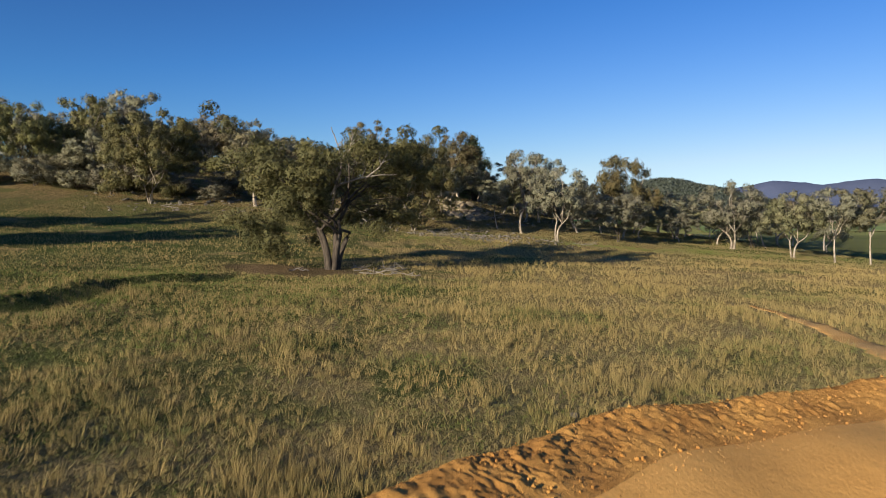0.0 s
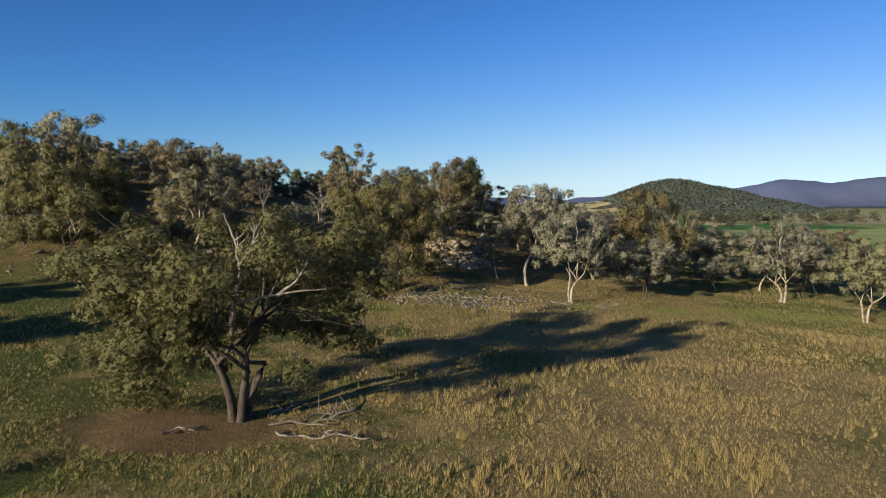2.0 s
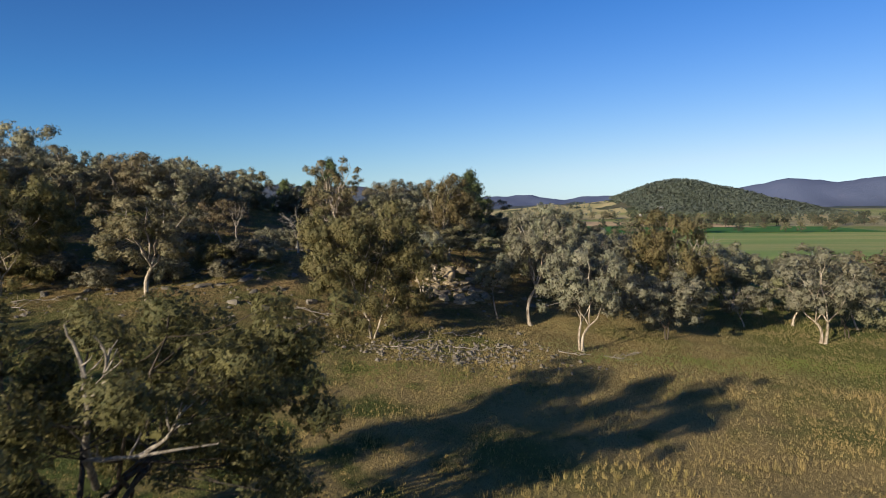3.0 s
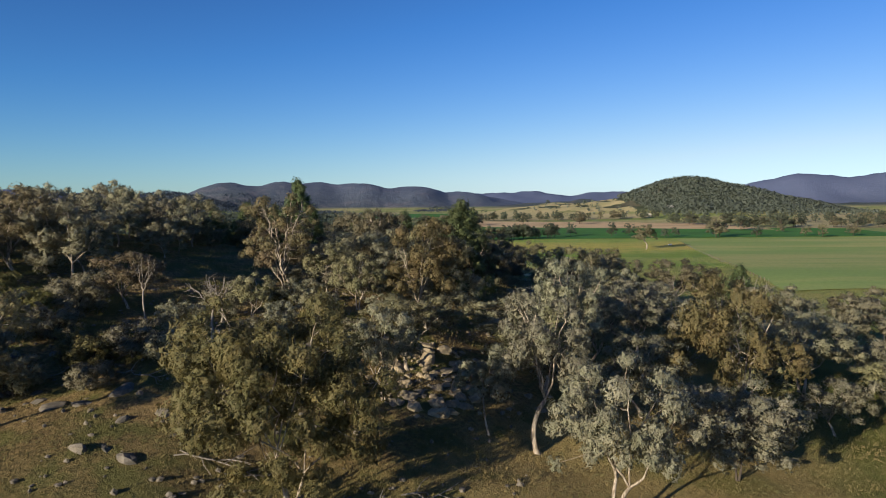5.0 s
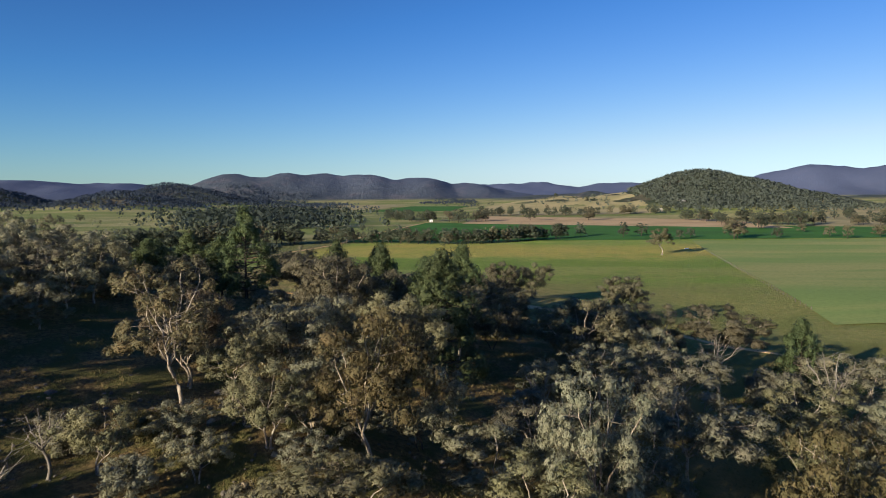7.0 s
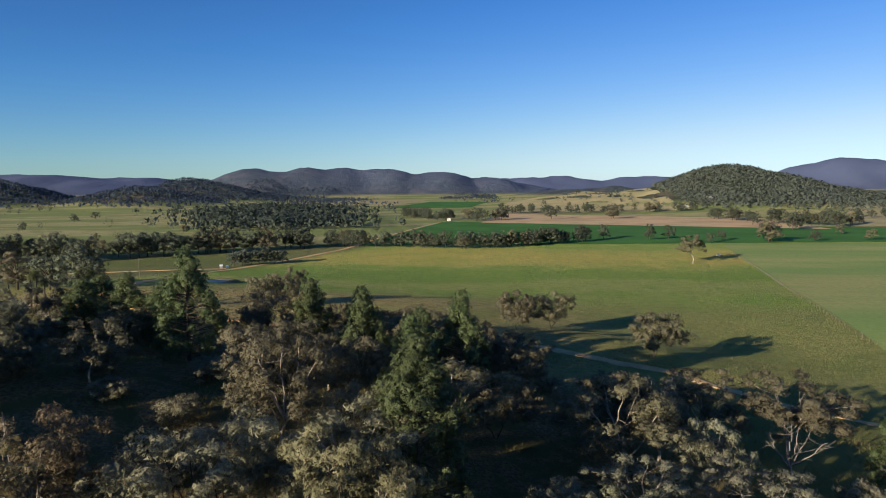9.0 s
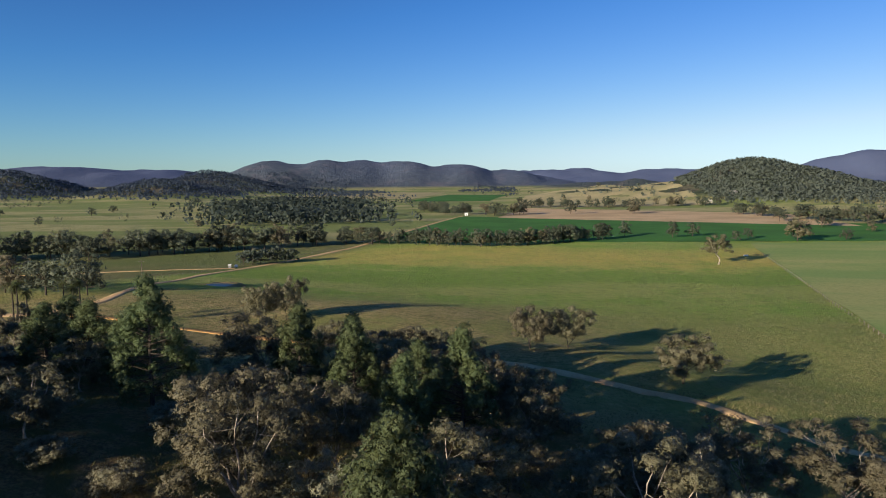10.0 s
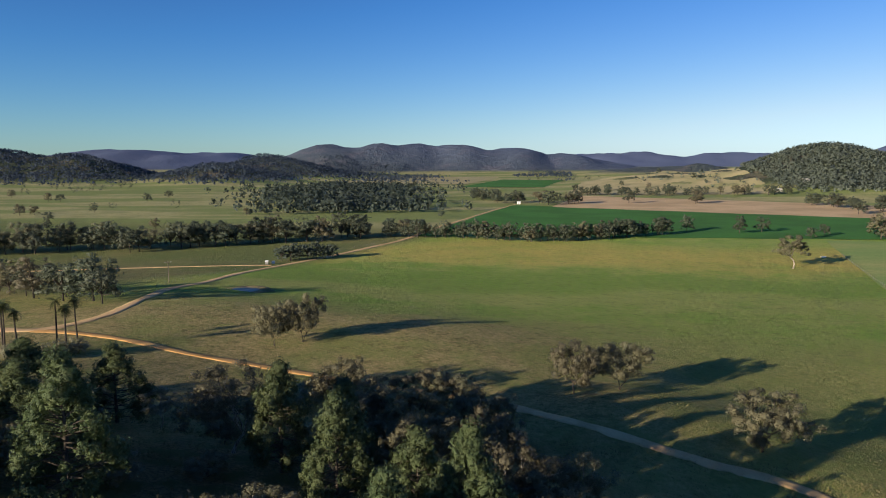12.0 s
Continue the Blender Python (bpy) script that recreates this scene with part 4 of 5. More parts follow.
put_tree(GUMS[2], -33.8, 146.0, 7.2, L_BROWN, group=HILLG, wide=8.5, leaf=LEAF_BROWN)
put_tree(MIDS[0], -82.0, 119.5, 15.0, L_OLIVE, group=HILLG, wide=11, leaf=LEAF_SPREAD)
for x, y, h in ((-56, 121, 10), (-62, 122, 10)):
    put_tree(MIDS[int(h) % 4], x, y, h, L_DARK, group=HILLG, wide=10, leaf=LEAF_DARK)
for x, y, h in ((-38, 124, 5.0), (-28, 126, 4.0), (-24, 127, 3.6), (-36, 134, 4.0), (-22, 134, 3.4), 
                (-41, 138, 4.0), (-22, 146, 3.4), (-15, 147, 3.2), (-20, 125, 3.0), (-32, 121, 3.6), (-25, 121, 2.8), (-47, 141, 4.0), (-38, 142, 5.0)):
    put_tree(BUSHES[int(x) % 2] if h < 5.5 else MIDS[int(x) % 4], x, y, h, L_BUSH, 2.5, group="shrubs on the rocky hill", name="wattle_shrub", wide=h * 1.35, leaf=LEAF_DARK if int(y) % 3 else LEAF_SPREAD)
for x, y, h in ((-80, 114, 4.0), (-70, 117, 5.0), (-63, 117, 3.6), (-57, 117, 4.4), (-52, 120, 5.0), (-46, 120, 3.4), (-39, 116, 3.2), (-77, 118, 5.2), (-67, 123, 5.4), (-64, 128, 5.5)):
    put_tree(BUSHES[int(x) % 2], x, y, h, L_BUSH, 2.5, group="shrubs on the rocky hill", name="wattle_shrub", wide=h * 1.5, leaf=LEAF_DARK)
for x, y, h in ((-12.5, 137.5, 3.4), (-9.0, 140.5, 4.2), (-4.6, 138.0, 3.0), (-7.2, 134.6, 2.6), (-1.5, 143.5, 4.0), (-12.0, 144.5, 4.4), (-2.6, 148.5, 4.6), (-8.0, 148.0, 3.8), (-13.6, 132.4, 2.8), (1.5, 151.0, 4.4)):
    put_tree(GUMS[4] if h > 3.7 else BUSHES[1], x, y, h, "small grey-green gum sapling among rubble", 2.5, group="saplings on the rocky slope", name="gum_sapling", wide=h * 1.1, leaf=LEAF_GREY if int(y) % 2 else LEAF_DARK)
put_tree(RUST, -15.8, 152.6, 15.8, "tall white-limbed gum with rust-coloured crown tips", group=HILLG, wide=10.5)
put_tree(DEADS[0], -17.6, 130.7, 7.2, L_DEAD, group=HILLG, wide=6.0)
put_tree(DEADS[1], -20.4, 140.6, 6.0, L_DEAD, group=HILLG)
put_tree(DEADS[1], -30.0, 142.8, 9.0, "thin bare dead tree with a straight trunk", group=HILLG, wide=4.0)
put_tree(GUMS[4], -16.7, 141.2, 6.0, "small olive gum with pale forked limbs", group=HILLG, wide=5.5, leaf=LEAF_OLIVE)
put_tree(DEADS[0], 55.8, 176.6, 13.2, L_DEAD, group=WOOD, wide=9.5)
put_tree(GUMS[4], -5.0, 144.9, 7.4, L_OLIVE, group=WOOD, wide=6.0)
put_tree(GUMS[3], -9.8, 152.0, 8.0, L_PALE, group=WOOD, wide=6.0, leaf=LEAF_OLIVE)
put_tree(GUMS[3], -1.6, 152.4, 8.5, L_PALE, group=WOOD, wide=5.5, leaf=LEAF_GREY)
put_tree(GUMS[2], 3.2, 147.0, 14.0, L_BROWN, group=WOOD, wide=10.5, leaf=LEAF_BRONZE)
put_tree(GUMS[3], 3.5, 163.0, 14.4, "olive gum with two pale trunks parting in a vee", group=WOOD, wide=9, leaf=LEAF_OLIVE)
put_tree(GUMS[4], -19.0, 163.0, 11.6, "bronze-tipped gum with a white forked trunk", group=WOOD, wide=9, leaf=LEAF_BROWN)
put_tree(GUMS[1], 20.5, 144.2, 15.0, L_PALE, group=WOOD, wide=9)
put_tree(PINES[1], 7.5, 176, 16.4, L_PINE, group="pines on the lower slope", name="cypress_pine", wide=10)
put_tree(PINES[0], -26.7, 206.2, 15.2, L_PINE, group="pines on the lower slope", name="cypress_pine", wide=7.5)
put_tree(PINES[1], 3.8, 217.7, 12, L_PINE, group="pines on the lower slope", name="cypress_pine", wide=6.5)
put_tree(PINES[1], 3.7, 205.2, 12.2, L_PINE, group="pines on the lower slope", name="cypress_pine", wide=7)
put_tree(PINES[0], 10, 211.8, 15.4, L_PINE, group="pines on the lower slope", name="cypress_pine", wide=7.5)
put_tree(PINES[0], -7.3, 227.8, 13.1, L_PINE, group="pines on the lower slope", name="cypress_pine", wide=6.5)
put_tree(PINES[1], -15.5, 228, 13.9, L_PINE, group="pines on the lower slope", name="cypress_pine", wide=8)
put_tree(PINES[0], -5, 218.2, 13.6, L_PINE, group="pines on the lower slope", name="cypress_pine", wide=6.5)
put_tree(PINES[1], -34, 214.5, 11, L_PINE, group="pines on the lower slope", name="cypress_pine", wide=7.5)
put_tree(PINES[0], -40.6, 216.2, 11, L_PINE, group="pines on the lower slope", name="cypress_pine", wide=7)
put_tree(PINES[0], -45, 238, 11.5, L_PINE, group="pines on the lower slope", name="cypress_pine", wide=7.5)
put_tree(PINES[1], -54, 232, 11, L_PINE, group="pines on the lower slope", name="cypress_pine", wide=8)
put_tree(PINES[1], -50, 220, 10, L_PINE, group="pines on the lower slope", name="cypress_pine", wide=7.5)
put_tree(GUMS[1], -6.4, 182.0, 13.2, L_DARK, group=WOOD, wide=9.5, leaf=LEAF_PADDOCK)
put_tree(GUMS[2], -1.2, 196.0, 10.2, L_DARK, group=WOOD, wide=8, leaf=LEAF_PADDOCK)
put_tree(MIDS[1], -31.8, 191.5, 7.5, L_DARK, group=WOOD, wide=8.5, leaf=LEAF_PADDOCK)
put_tree(MIDS[2], -37.5, 209.0, 7.0, L_DARK, group=WOOD, wide=7, leaf=LEAF_PADDOCK)
put_tree(GUMS[1], 34.4, 200.8, 11.0, L_PALE, group=WOOD, wide=9, leaf=LEAF_GREY)
put_tree(GUMS[4], 38.2, 192.0, 10.0, L_PALE, group=WOOD, wide=7, leaf=LEAF_GREY)
for x, y in ((-18.8, 260.3), (-8.3, 252.9), (0.9, 256.8), (6.7, 251.5), (-2.7, 260.1), (0.5, 237.0), (6.0, 230.5), (-2.5, 246.0), (12.5, 226.0)):
    put_tree(GUMS[5], x, y, 8.5, L_DARK, group=WOOD, wide=9.5, leaf=LEAF_PADDOCK)
for x, y, h in ((13.5, 222.5, 11.0), (18.0, 216.0, 9.5), (1.0, 230.5, 9.5), (9.0, 236.0, 10.0), (20.0, 229.0, 9.0)):
    put_tree(GUMS[(0, 2, 5)[int(y) % 3]], x, y, h, L_DARK, group=WOOD, wide=h * 0.95, leaf=LEAF_PADDOCK)
put_tree(ROUND[0], 20.4, 277.6, 10.4, "grey-green gum standing beside the track", wide=9.5, leaf=LEAF_PADDOCK)
put_tree(ROUND[1], 29.2, 284.6, 10.6, "dark spreading gum beside the track", wide=9.8, leaf=LEAF_PADDOCK)
put_tree(ROUND[0], 48.6, 259.8, 10.0, "round-crowned gum by the track crossing", wide=12, leaf=LEAF_PADDOCK)
put_tree(ROUND[0], -47.2, 296.8, 11.2, "leaning grey gum standing alone in rough pasture", wide=9, leaf=LEAF_PADDOCK)
put_tree(ROUND[1], -42.1, 301.4, 12.6, "dark-crowned gum standing in rough pasture", wide=9.5, leaf=LEAF_PADDOCK)
put_tree(GUMS[3], -38.7, 238.8, 6.0, "small white-trunked gum with thin foliage", wide=6)
put_tree(GUMS[1], 128.4, 506, 17.0, "lone old gum in the green pasture", wide=15, leaf=LEAF_PADDOCK)

for x, y, h in ((-43, 149, 12), (-68, 148, 15), (-66, 137, 14)):
    put_tree(MIDS[int(h) % 4], x, y, h, L_DARK, group=HILLG, wide=h * 0.9, leaf=LEAF_DARK)

for x, y, h in ((-28, 214, 3.0), (-22, 222, 2.6), (-17, 240, 3.2), (-30, 240, 2.4), (-25, 252, 3.0), (-12, 246, 2.6), (-4, 240, 3.2), (3, 236, 2.8), (10, 228, 3.0), (14, 238, 2.4), (19, 222, 2.8), (24, 230, 3.0), (17, 210, 2.6), (28, 215, 3.2),
                (-33, 196, 3.0), (-27, 188, 2.6), (-21, 200, 3.2), (-19, 186, 2.8), (-40, 190, 3.4), (-46, 200, 3.0), (-52, 212, 3.2), (-58, 225, 3.0), (34, 226, 2.8), (-66, 238, 3.4), (-50, 240, 3.0), (-20, 170, 2.4), (-14, 176, 2.2),
                (-8, 250, 4.0), (1, 253, 3.6), (10, 248, 3.8), (-14, 256, 4.2), (-24, 262, 4.0)):
    put_tree(BUSHES[int(x) % 2], x, y, h, L_BUSH, 2.5, group="shrubs in the gully", name="wattle_shrub", wide=h * 1.7, leaf=LEAF_DARK)

for x, y, h in ((-40, 176, 7.5), (-46, 180, 8.5), (-52, 184, 9), (-58, 188, 9.5), (-44, 190, 9), (-50, 195, 10), (-56, 177, 8), (-62, 196, 11), (-66, 184, 9)):
    put_tree(MIDS[int(x) % 4], x, y, h, L_DARK, group=HILLG, wide=h * 0.95, leaf=LEAF_DARK)

# hillside woodland between the named trees
wood_rng = np.random.default_rng(5)


def wooded(x, y):
    """How thickly the woodland grows at a place, 0 to 1."""
    right = sstep(8, 16, y - 112 - 0.22 * np.clip(40 - x, 0, 60) - 8 * sstep(20, 30, x)) * (1 - 0.85 * sstep(196, 204, y) * sstep(8, 14, x) * (1 - sstep(26, 32, x))) * (1 - sstep(205, 222, y + 0.10 * x)) * sstep(-14, 2, x) * (1 - sstep(62, 92, x - 0.25 * (y - 150)))
    slope = (0.30 - 0.22 * sstep(160, 172, y)) * sstep(-24, -16, x - 0) * (1 - sstep(0, 6, x)) * sstep(140, 160, y) * (1 - sstep(215, 232, y))
    crest = 0.95 * sstep(150, 166, y - 0.1 * x) * (1 - sstep(174, 184, y - 24 * (1 - sstep(-46, -39, x)))) * (1 - sstep(-44, -37, x)) * sstep(-108, -96, x)
    left = 0.55 * sstep(112, 122, y + 0.1 * x) * (1 - sstep(178, 195, y)) * (1 - sstep(-68, -60, x + 0.1 * (y - 120))) * sstep(-112, -98, x)
    low = 0.12 * sstep(200, 210, y) * (1 - sstep(232, 244, y)) * (1 - sstep(-26, -20, x)) * sstep(-80, -70, x)
    return max(right, slope, crest, left, low)


def try_plant(x, y, gap):
    for px, py, g in PLANTED:
        if (px - x) ** 2 + (py - y) ** 2 < (0.5 * (gap + g)) ** 2:
            return False
    return True


for _ in range(5200):
    x, y = wood_rng.uniform(-150, 100), wood_rng.uniform(105, 250)
    r1, r2, r3, r4 = wood_rng.uniform(0, 1, 4)
    gap = 8.0 + 4.0 * r2 - (2.2 if x < -30 else 0)
    if r1 > wooded(x, y) or not try_plant(x, y, gap):
        continue
    h = 7.5 + 5.0 * r2 - (2.0 if -62 < x < -25 else 0) - (2.0 if x > 22 and y < 150 else 0)
    g = HILLG if x < -20 else WOOD
    if r3 < (0.35 if x < -48 else 0.08):
        put_tree(BUSHES[int(r4 * 2)], x, y, 4.5 + 3 * r2, L_BUSH, gap - 1.5, group=g, name="wattle_shrub")
    elif r3 < 0.14:
        put_tree(DEADS[int(r4 * 2)], x, y, 7 + 3 * r2, L_DEAD, gap - 1.5, group=g)
    elif r3 < 0.20 and y > 178 and x > -15:
        put_tree(PINES[int(r4 * 2)], x, y, h, L_PINE, gap, group=g, name="cypress_pine", wide=h * 0.5)
    else:
        k = int(r4 * 6)
        tone, lab = ((LEAF_GREY, L_PALE), (LEAF_DARK, L_DARK), (LEAF_DARK, L_DARK), (LEAF_GREY, L_PALE), (LEAF_BROWN, L_BROWN), (LEAF_OLIVE, L_OLIVE), (LEAF_DARK, L_DARK), (LEAF_GREY, L_PALE))[int(wood_rng.integers(0, 8))]
        # darker leaf colour on the left and lower slope, standing in for hill shade
        if x < -26 or y > 186:
            tone, lab = LEAF_PADDOCK if y > 182 else LEAF_DARK, L_DARK
        put_tree(GUMS[k] if -26 < x < 80 else MIDS[k % 4], x, y, h, lab, gap, group=g, wide=min(h * 1.15, gap * 1.25), leaf=tone)

# trees beyond the edge of the slope, whose shadows fall across the near paddock
for x, y, h in ((-84, 58, 13), (-77, 64, 12), (-69, 69, 13), (-62, 74, 12), (-73, 41, 12), (-66, 47, 13), (-59, 54, 12), (-53, 60.5, 12)):
    put_tree(GUMS[int(h) % 3], x, y, h, L_OLIVE, group="gums beside the near paddock")


# ---- trees of the valley floor ----
far_rng = np.random.default_rng(8)


def far_tree(x, y, h, label, group, wide=None, tone=None):
    k = FARS[int(far_rng.integers(0, len(FARS)))]
    tone = tone or (LEAF_VALLEY, LEAF_VALLEY, LEAF_VALLEY, LEAF_PADDOCK)[int(far_rng.integers(0, 4))]
    return k.plant(x, y, h, label, group=group, wide=wide or h * far_rng.uniform(0.75, 1.1), leaf=tone, name="paddock_tree")


def tree_row(line, gap, h0, h1, side, label, group, keep=0.9):
    c = catmull(line, 60)
    d = np.concatenate([[0], np.cumsum(np.linalg.norm(np.diff(c, axis=0), axis=1))])
    s = 0.0
    while s < d[-1]:
        x, y = np.interp(s, d, c[:, 0]), np.interp(s, d, c[:, 1])
        if far_rng.random() < keep:
            far_tree(x + far_rng.normal(0, side * 0.4), y + far_rng.normal(0, side), far_rng.uniform(h0, h1), label, group)
        s += gap * far_rng.uniform(0.6, 1.4)


ROW = "gums of the creek line"
tree_row([(395, 862), (470, 850), (560, 880), (640, 905)], 13, 11, 17, 9, "gum in a line across dry paddocks", "gums beyond the wooded hill", 0.8)
tree_row([(430, 985), (530, 1000), (650, 1010), (760, 1040)], 12, 11, 17, 14, "gum in a line across dry paddocks", "gums beyond the wooded hill", 0.85)
tree_row([(-412.5, 444.8), (-305, 494), (-220, 535), (-160, 580), (-112, 616)], 4.5, 12, 21, 8, "dark gum in a line along the creek", ROW)
tree_row([(-108, 622), (-88, 614), (-52, 612), (-18, 600)], 4.6, 10, 16, 3, "gum in the line between two paddocks", ROW, 0.8)
tree_row([(-14, 601), (20, 604), (58, 632), (94, 657)], 3.4, 9, 15, 2.5, "dense dark gum in a windbreak", ROW, 0.95)
for x, y, h in ((108, 678, 14), (143, 670, 14), (161, 681, 12.5), (181, 640, 9), (196, 660, 10), (225, 643, 20), (231, 652, 15), (262, 650, 11), (304, 785, 22), (312, 797, 17), (363, 823, 22), (371, 836, 18), (400, 865, 20), (298, 867, 18), (346, 654, 12), (312, 639, 12.5), (308, 659, 11), (318, 726, 10), (491, 884, 19), (534, 917, 20), (175, 1015, 20), (97, 1018, 19), (31, 994, 19), (86, 1243, 17), (0, 970, 20)):
    far_tree(x, y, h, "gum standing at the edge of the crop field", "gums by the crop field")
for x, y, h in ((-178.6, 359.6, 9), (-166.6, 350.8, 13), (-157.2, 347.5, 10), (-149.8, 342.3, 15), (-139.4, 343.9, 10), (-133.9, 335.9, 15), (-121.6, 333.6, 16), (-114.2, 327.7, 12), (-189.9, 372, 12), (-221.1, 386.2, 13), (-205, 369.1, 12), (-246.2, 397.1, 12)):
    far_tree(x, y, h, "tall gum in a clump beside the farm road", "gums by the farm road")
for x, y, h in ((-128.7, 489, 9.5), (-124.8, 491.2, 11), (-121, 494.4, 11), (-117.1, 496.7, 11), (-113.2, 498.9, 11), (-109.4, 501.2, 9.5), (-105.5, 503.4, 9)):
    far_tree(x, y, h, "dark dense tree in a short shelter belt", "shelter belt trees", wide=h * 0.9, tone=LEAF_WOOD)
for x, y, h in ((-442, 695, 11), (-471, 795, 12), (-520, 749, 13), (-510, 757, 12), (-530, 760, 12), (-535, 985, 13), (-562, 1080, 13), (-290, 777, 9), (-300, 640, 10), (180, 1030, 16),
                (205, 1580, 13), (-666, 961, 14), (-655, 970, 12), (-811, 1058, 14), (-380, 620, 10), (-350, 560, 9), (120, 1420, 12), (160, 1360, 12), (250, 1450, 12), (90, 1330, 14), (-95, 780, 8)):
    far_tree(x, y, h, "lone gum in open pasture", "paddock gums")
tree_row([(-110, 1128), (-60, 1020), (-8, 1010), (40, 1015)], 10, 12, 19, 12, "gum along a field boundary", "boundary gums")
tree_row([(40, 1205), (130, 1200), (230, 1205), (330, 1190)], 10, 12, 19, 12, "gum along a field boundary", "boundary gums")
tree_row([(300, 985), (325, 930), (345, 890), (370, 850)], 7, 12, 19, 9, "gum at the foot of the wooded hill", "boundary gums")


# ---- distant woods on the hills ----
def far_wood(name, spots, sprays, size, mat, label, seed, tall=(5, 9.5)):
    """Thousands of far crowns as one object: each a loose tuft of leaf sprays."""
    rng = np.random.default_rng(seed)
    n = len(spots)
    h = rng.uniform(*tall, n)
    base = np.column_stack([spots, land(spots[:, 0], spots[:, 1])])
    idx = np.repeat(np.arange(n), sprays)
    m = len(idx)
    d = rng.normal(size=(m, 3))
    d /= np.linalg.norm(d, axis=1)[:, None]
    at = base[idx] + np.column_stack([d[:, 0] * h[idx] * 0.38, d[:, 1] * h[idx] * 0.38, h[idx] * (0.58 + d[:, 2] * 0.38)])
    nor = d + rng.normal(0, 0.4, (m, 3))
    nor /= np.linalg.norm(nor, axis=1)[:, None]
    tan = np.cross(nor, rng.normal(size=(m, 3)))
    tan /= np.linalg.norm(tan, axis=1)[:, None]
    bi = np.cross(nor, tan)
    s = size * rng.uniform(0.6, 1.3, m)[:, None]
    v = np.stack([at + tan * s, at + bi * s * 0.7, at - tan * s, at - bi * s * 0.7], 1).reshape(-1, 3)
    me = mesh_from(name, v, np.arange(4 * m).reshape(m, 4), [mat], True)
    soft = np.repeat(d * 0.5 + np.array([0, 0, 0.5]), 4, axis=0)
    me.normals_split_custom_set_from_vertices((soft / np.linalg.norm(soft, axis=1)[:, None]).astype(np.float32))
    solo(name, me, label, "woodland", kind="stuff")


def scatter(seed, n, x0, x1, y0, y1, rule):
    rng = np.random.default_rng(seed)
    p = np.column_stack([rng.uniform(x0, x1, n), rng.uniform(y0, y1, n)])
    return p[rng.random(n) < rule(p[:, 0], p[:, 1])]


far_wood("hill_woodland", scatter(1, 19000, 150, 1000, 980, 1560, lambda x, y: sstep(-4, 8, land(x, y) + 0 * x) * np.where((x < 350) & (y > 1200), 0.03, 1.0)),
         10, 1.65, LEAF_HILL, "eucalypt woodland covering the round hill", 3)
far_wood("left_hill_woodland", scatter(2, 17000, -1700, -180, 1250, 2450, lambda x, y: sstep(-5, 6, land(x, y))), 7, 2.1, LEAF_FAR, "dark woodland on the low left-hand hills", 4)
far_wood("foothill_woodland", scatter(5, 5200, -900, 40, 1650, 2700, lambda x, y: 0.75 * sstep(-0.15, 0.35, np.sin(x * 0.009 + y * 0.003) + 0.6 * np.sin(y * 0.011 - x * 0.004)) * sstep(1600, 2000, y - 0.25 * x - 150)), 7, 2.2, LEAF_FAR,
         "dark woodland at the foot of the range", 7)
wood_rng2 = np.random.default_rng(31)
wood_d, wood_b = wood_rng2.uniform(690, 1380, 1300), np.radians(wood_rng2.normal(-18.2, 3.4, 1300))
far_wood("valley_wood", np.column_stack([18 + wood_d * np.sin(wood_b), 154 + wood_d * np.cos(wood_b)]), 15, 2.2, LEAF_WOOD, "dark gum wood on the valley floor", 9, (8, 16))
far_wood("valley_scrub", scatter(4, 5200, -1300, 900, 800, 2900, lambda x, y: 0.3 * (np.sin(x * 0.011 + 1.5 * np.sin(y * 0.004)) > 0.55) * (land(x, y) < -4) * ((x < -100) | (y > 1250))), 10, 1.9, LEAF_VALLEY,
         "scattered trees across the distant valley floor", 6, (7, 14))


# ---- rocks ----
def rock_mesh(seed, mat):
    bm = bmesh.new()
    bmesh.ops.create_icosphere(bm, subdivisions=2, radius=1.0)
    rng = random.Random(seed)
    off = Vector((rng.uniform(-9, 9), rng.uniform(-9, 9), rng.uniform(-9, 9)))
    cuts = [(Vector((rng.gauss(0, 1), rng.gauss(0, 1), rng.gauss(0, 1))).normalized(), rng.uniform(0.5, 0.78)) for _ in range(13)]
    for v in bm.verts:
        p = v.co.copy()
        for nrm, dist in cuts:
            over = p.dot(nrm) - dist
            if over > 0:
                p -= nrm * over
        p *= 1 + 0.22 * noise.noise(p * 1.7 + off)
        v.co = Vector((p.x * 1.15, p.y, p.z * 0.8))
    me = bpy.data.meshes.new("boulder")
    bm.to_mesh(me)
    bm.free()
    me.materials.append(mat)
    return me


ROCKS = [rock_mesh(i, MAT_ROCK) for i in range(7)]
OUTCROP = [rock_mesh(20 + i, MAT_OUTCROP) for i in range(7)]
rock_rng = np.random.default_rng(12)


def boulder(x, y, s, group, label="weathered grey granite boulder half sunk in grass", kinds=ROCKS):
    z = hgt(x, y) - 0.22 * s
    at = pose(x, y, z, rock_rng.uniform(-20, 20), rock_rng.uniform(-20, 20), rock_rng.uniform(0, 360)) @ Matrix.Diagonal((s, s * rock_rng.uniform(0.7, 1.2), s * rock_rng.uniform(0.6, 1.1), 1))
    return solo("boulder", kinds[int(rock_rng.integers(0, 7))], label, "rock", group, at=at)


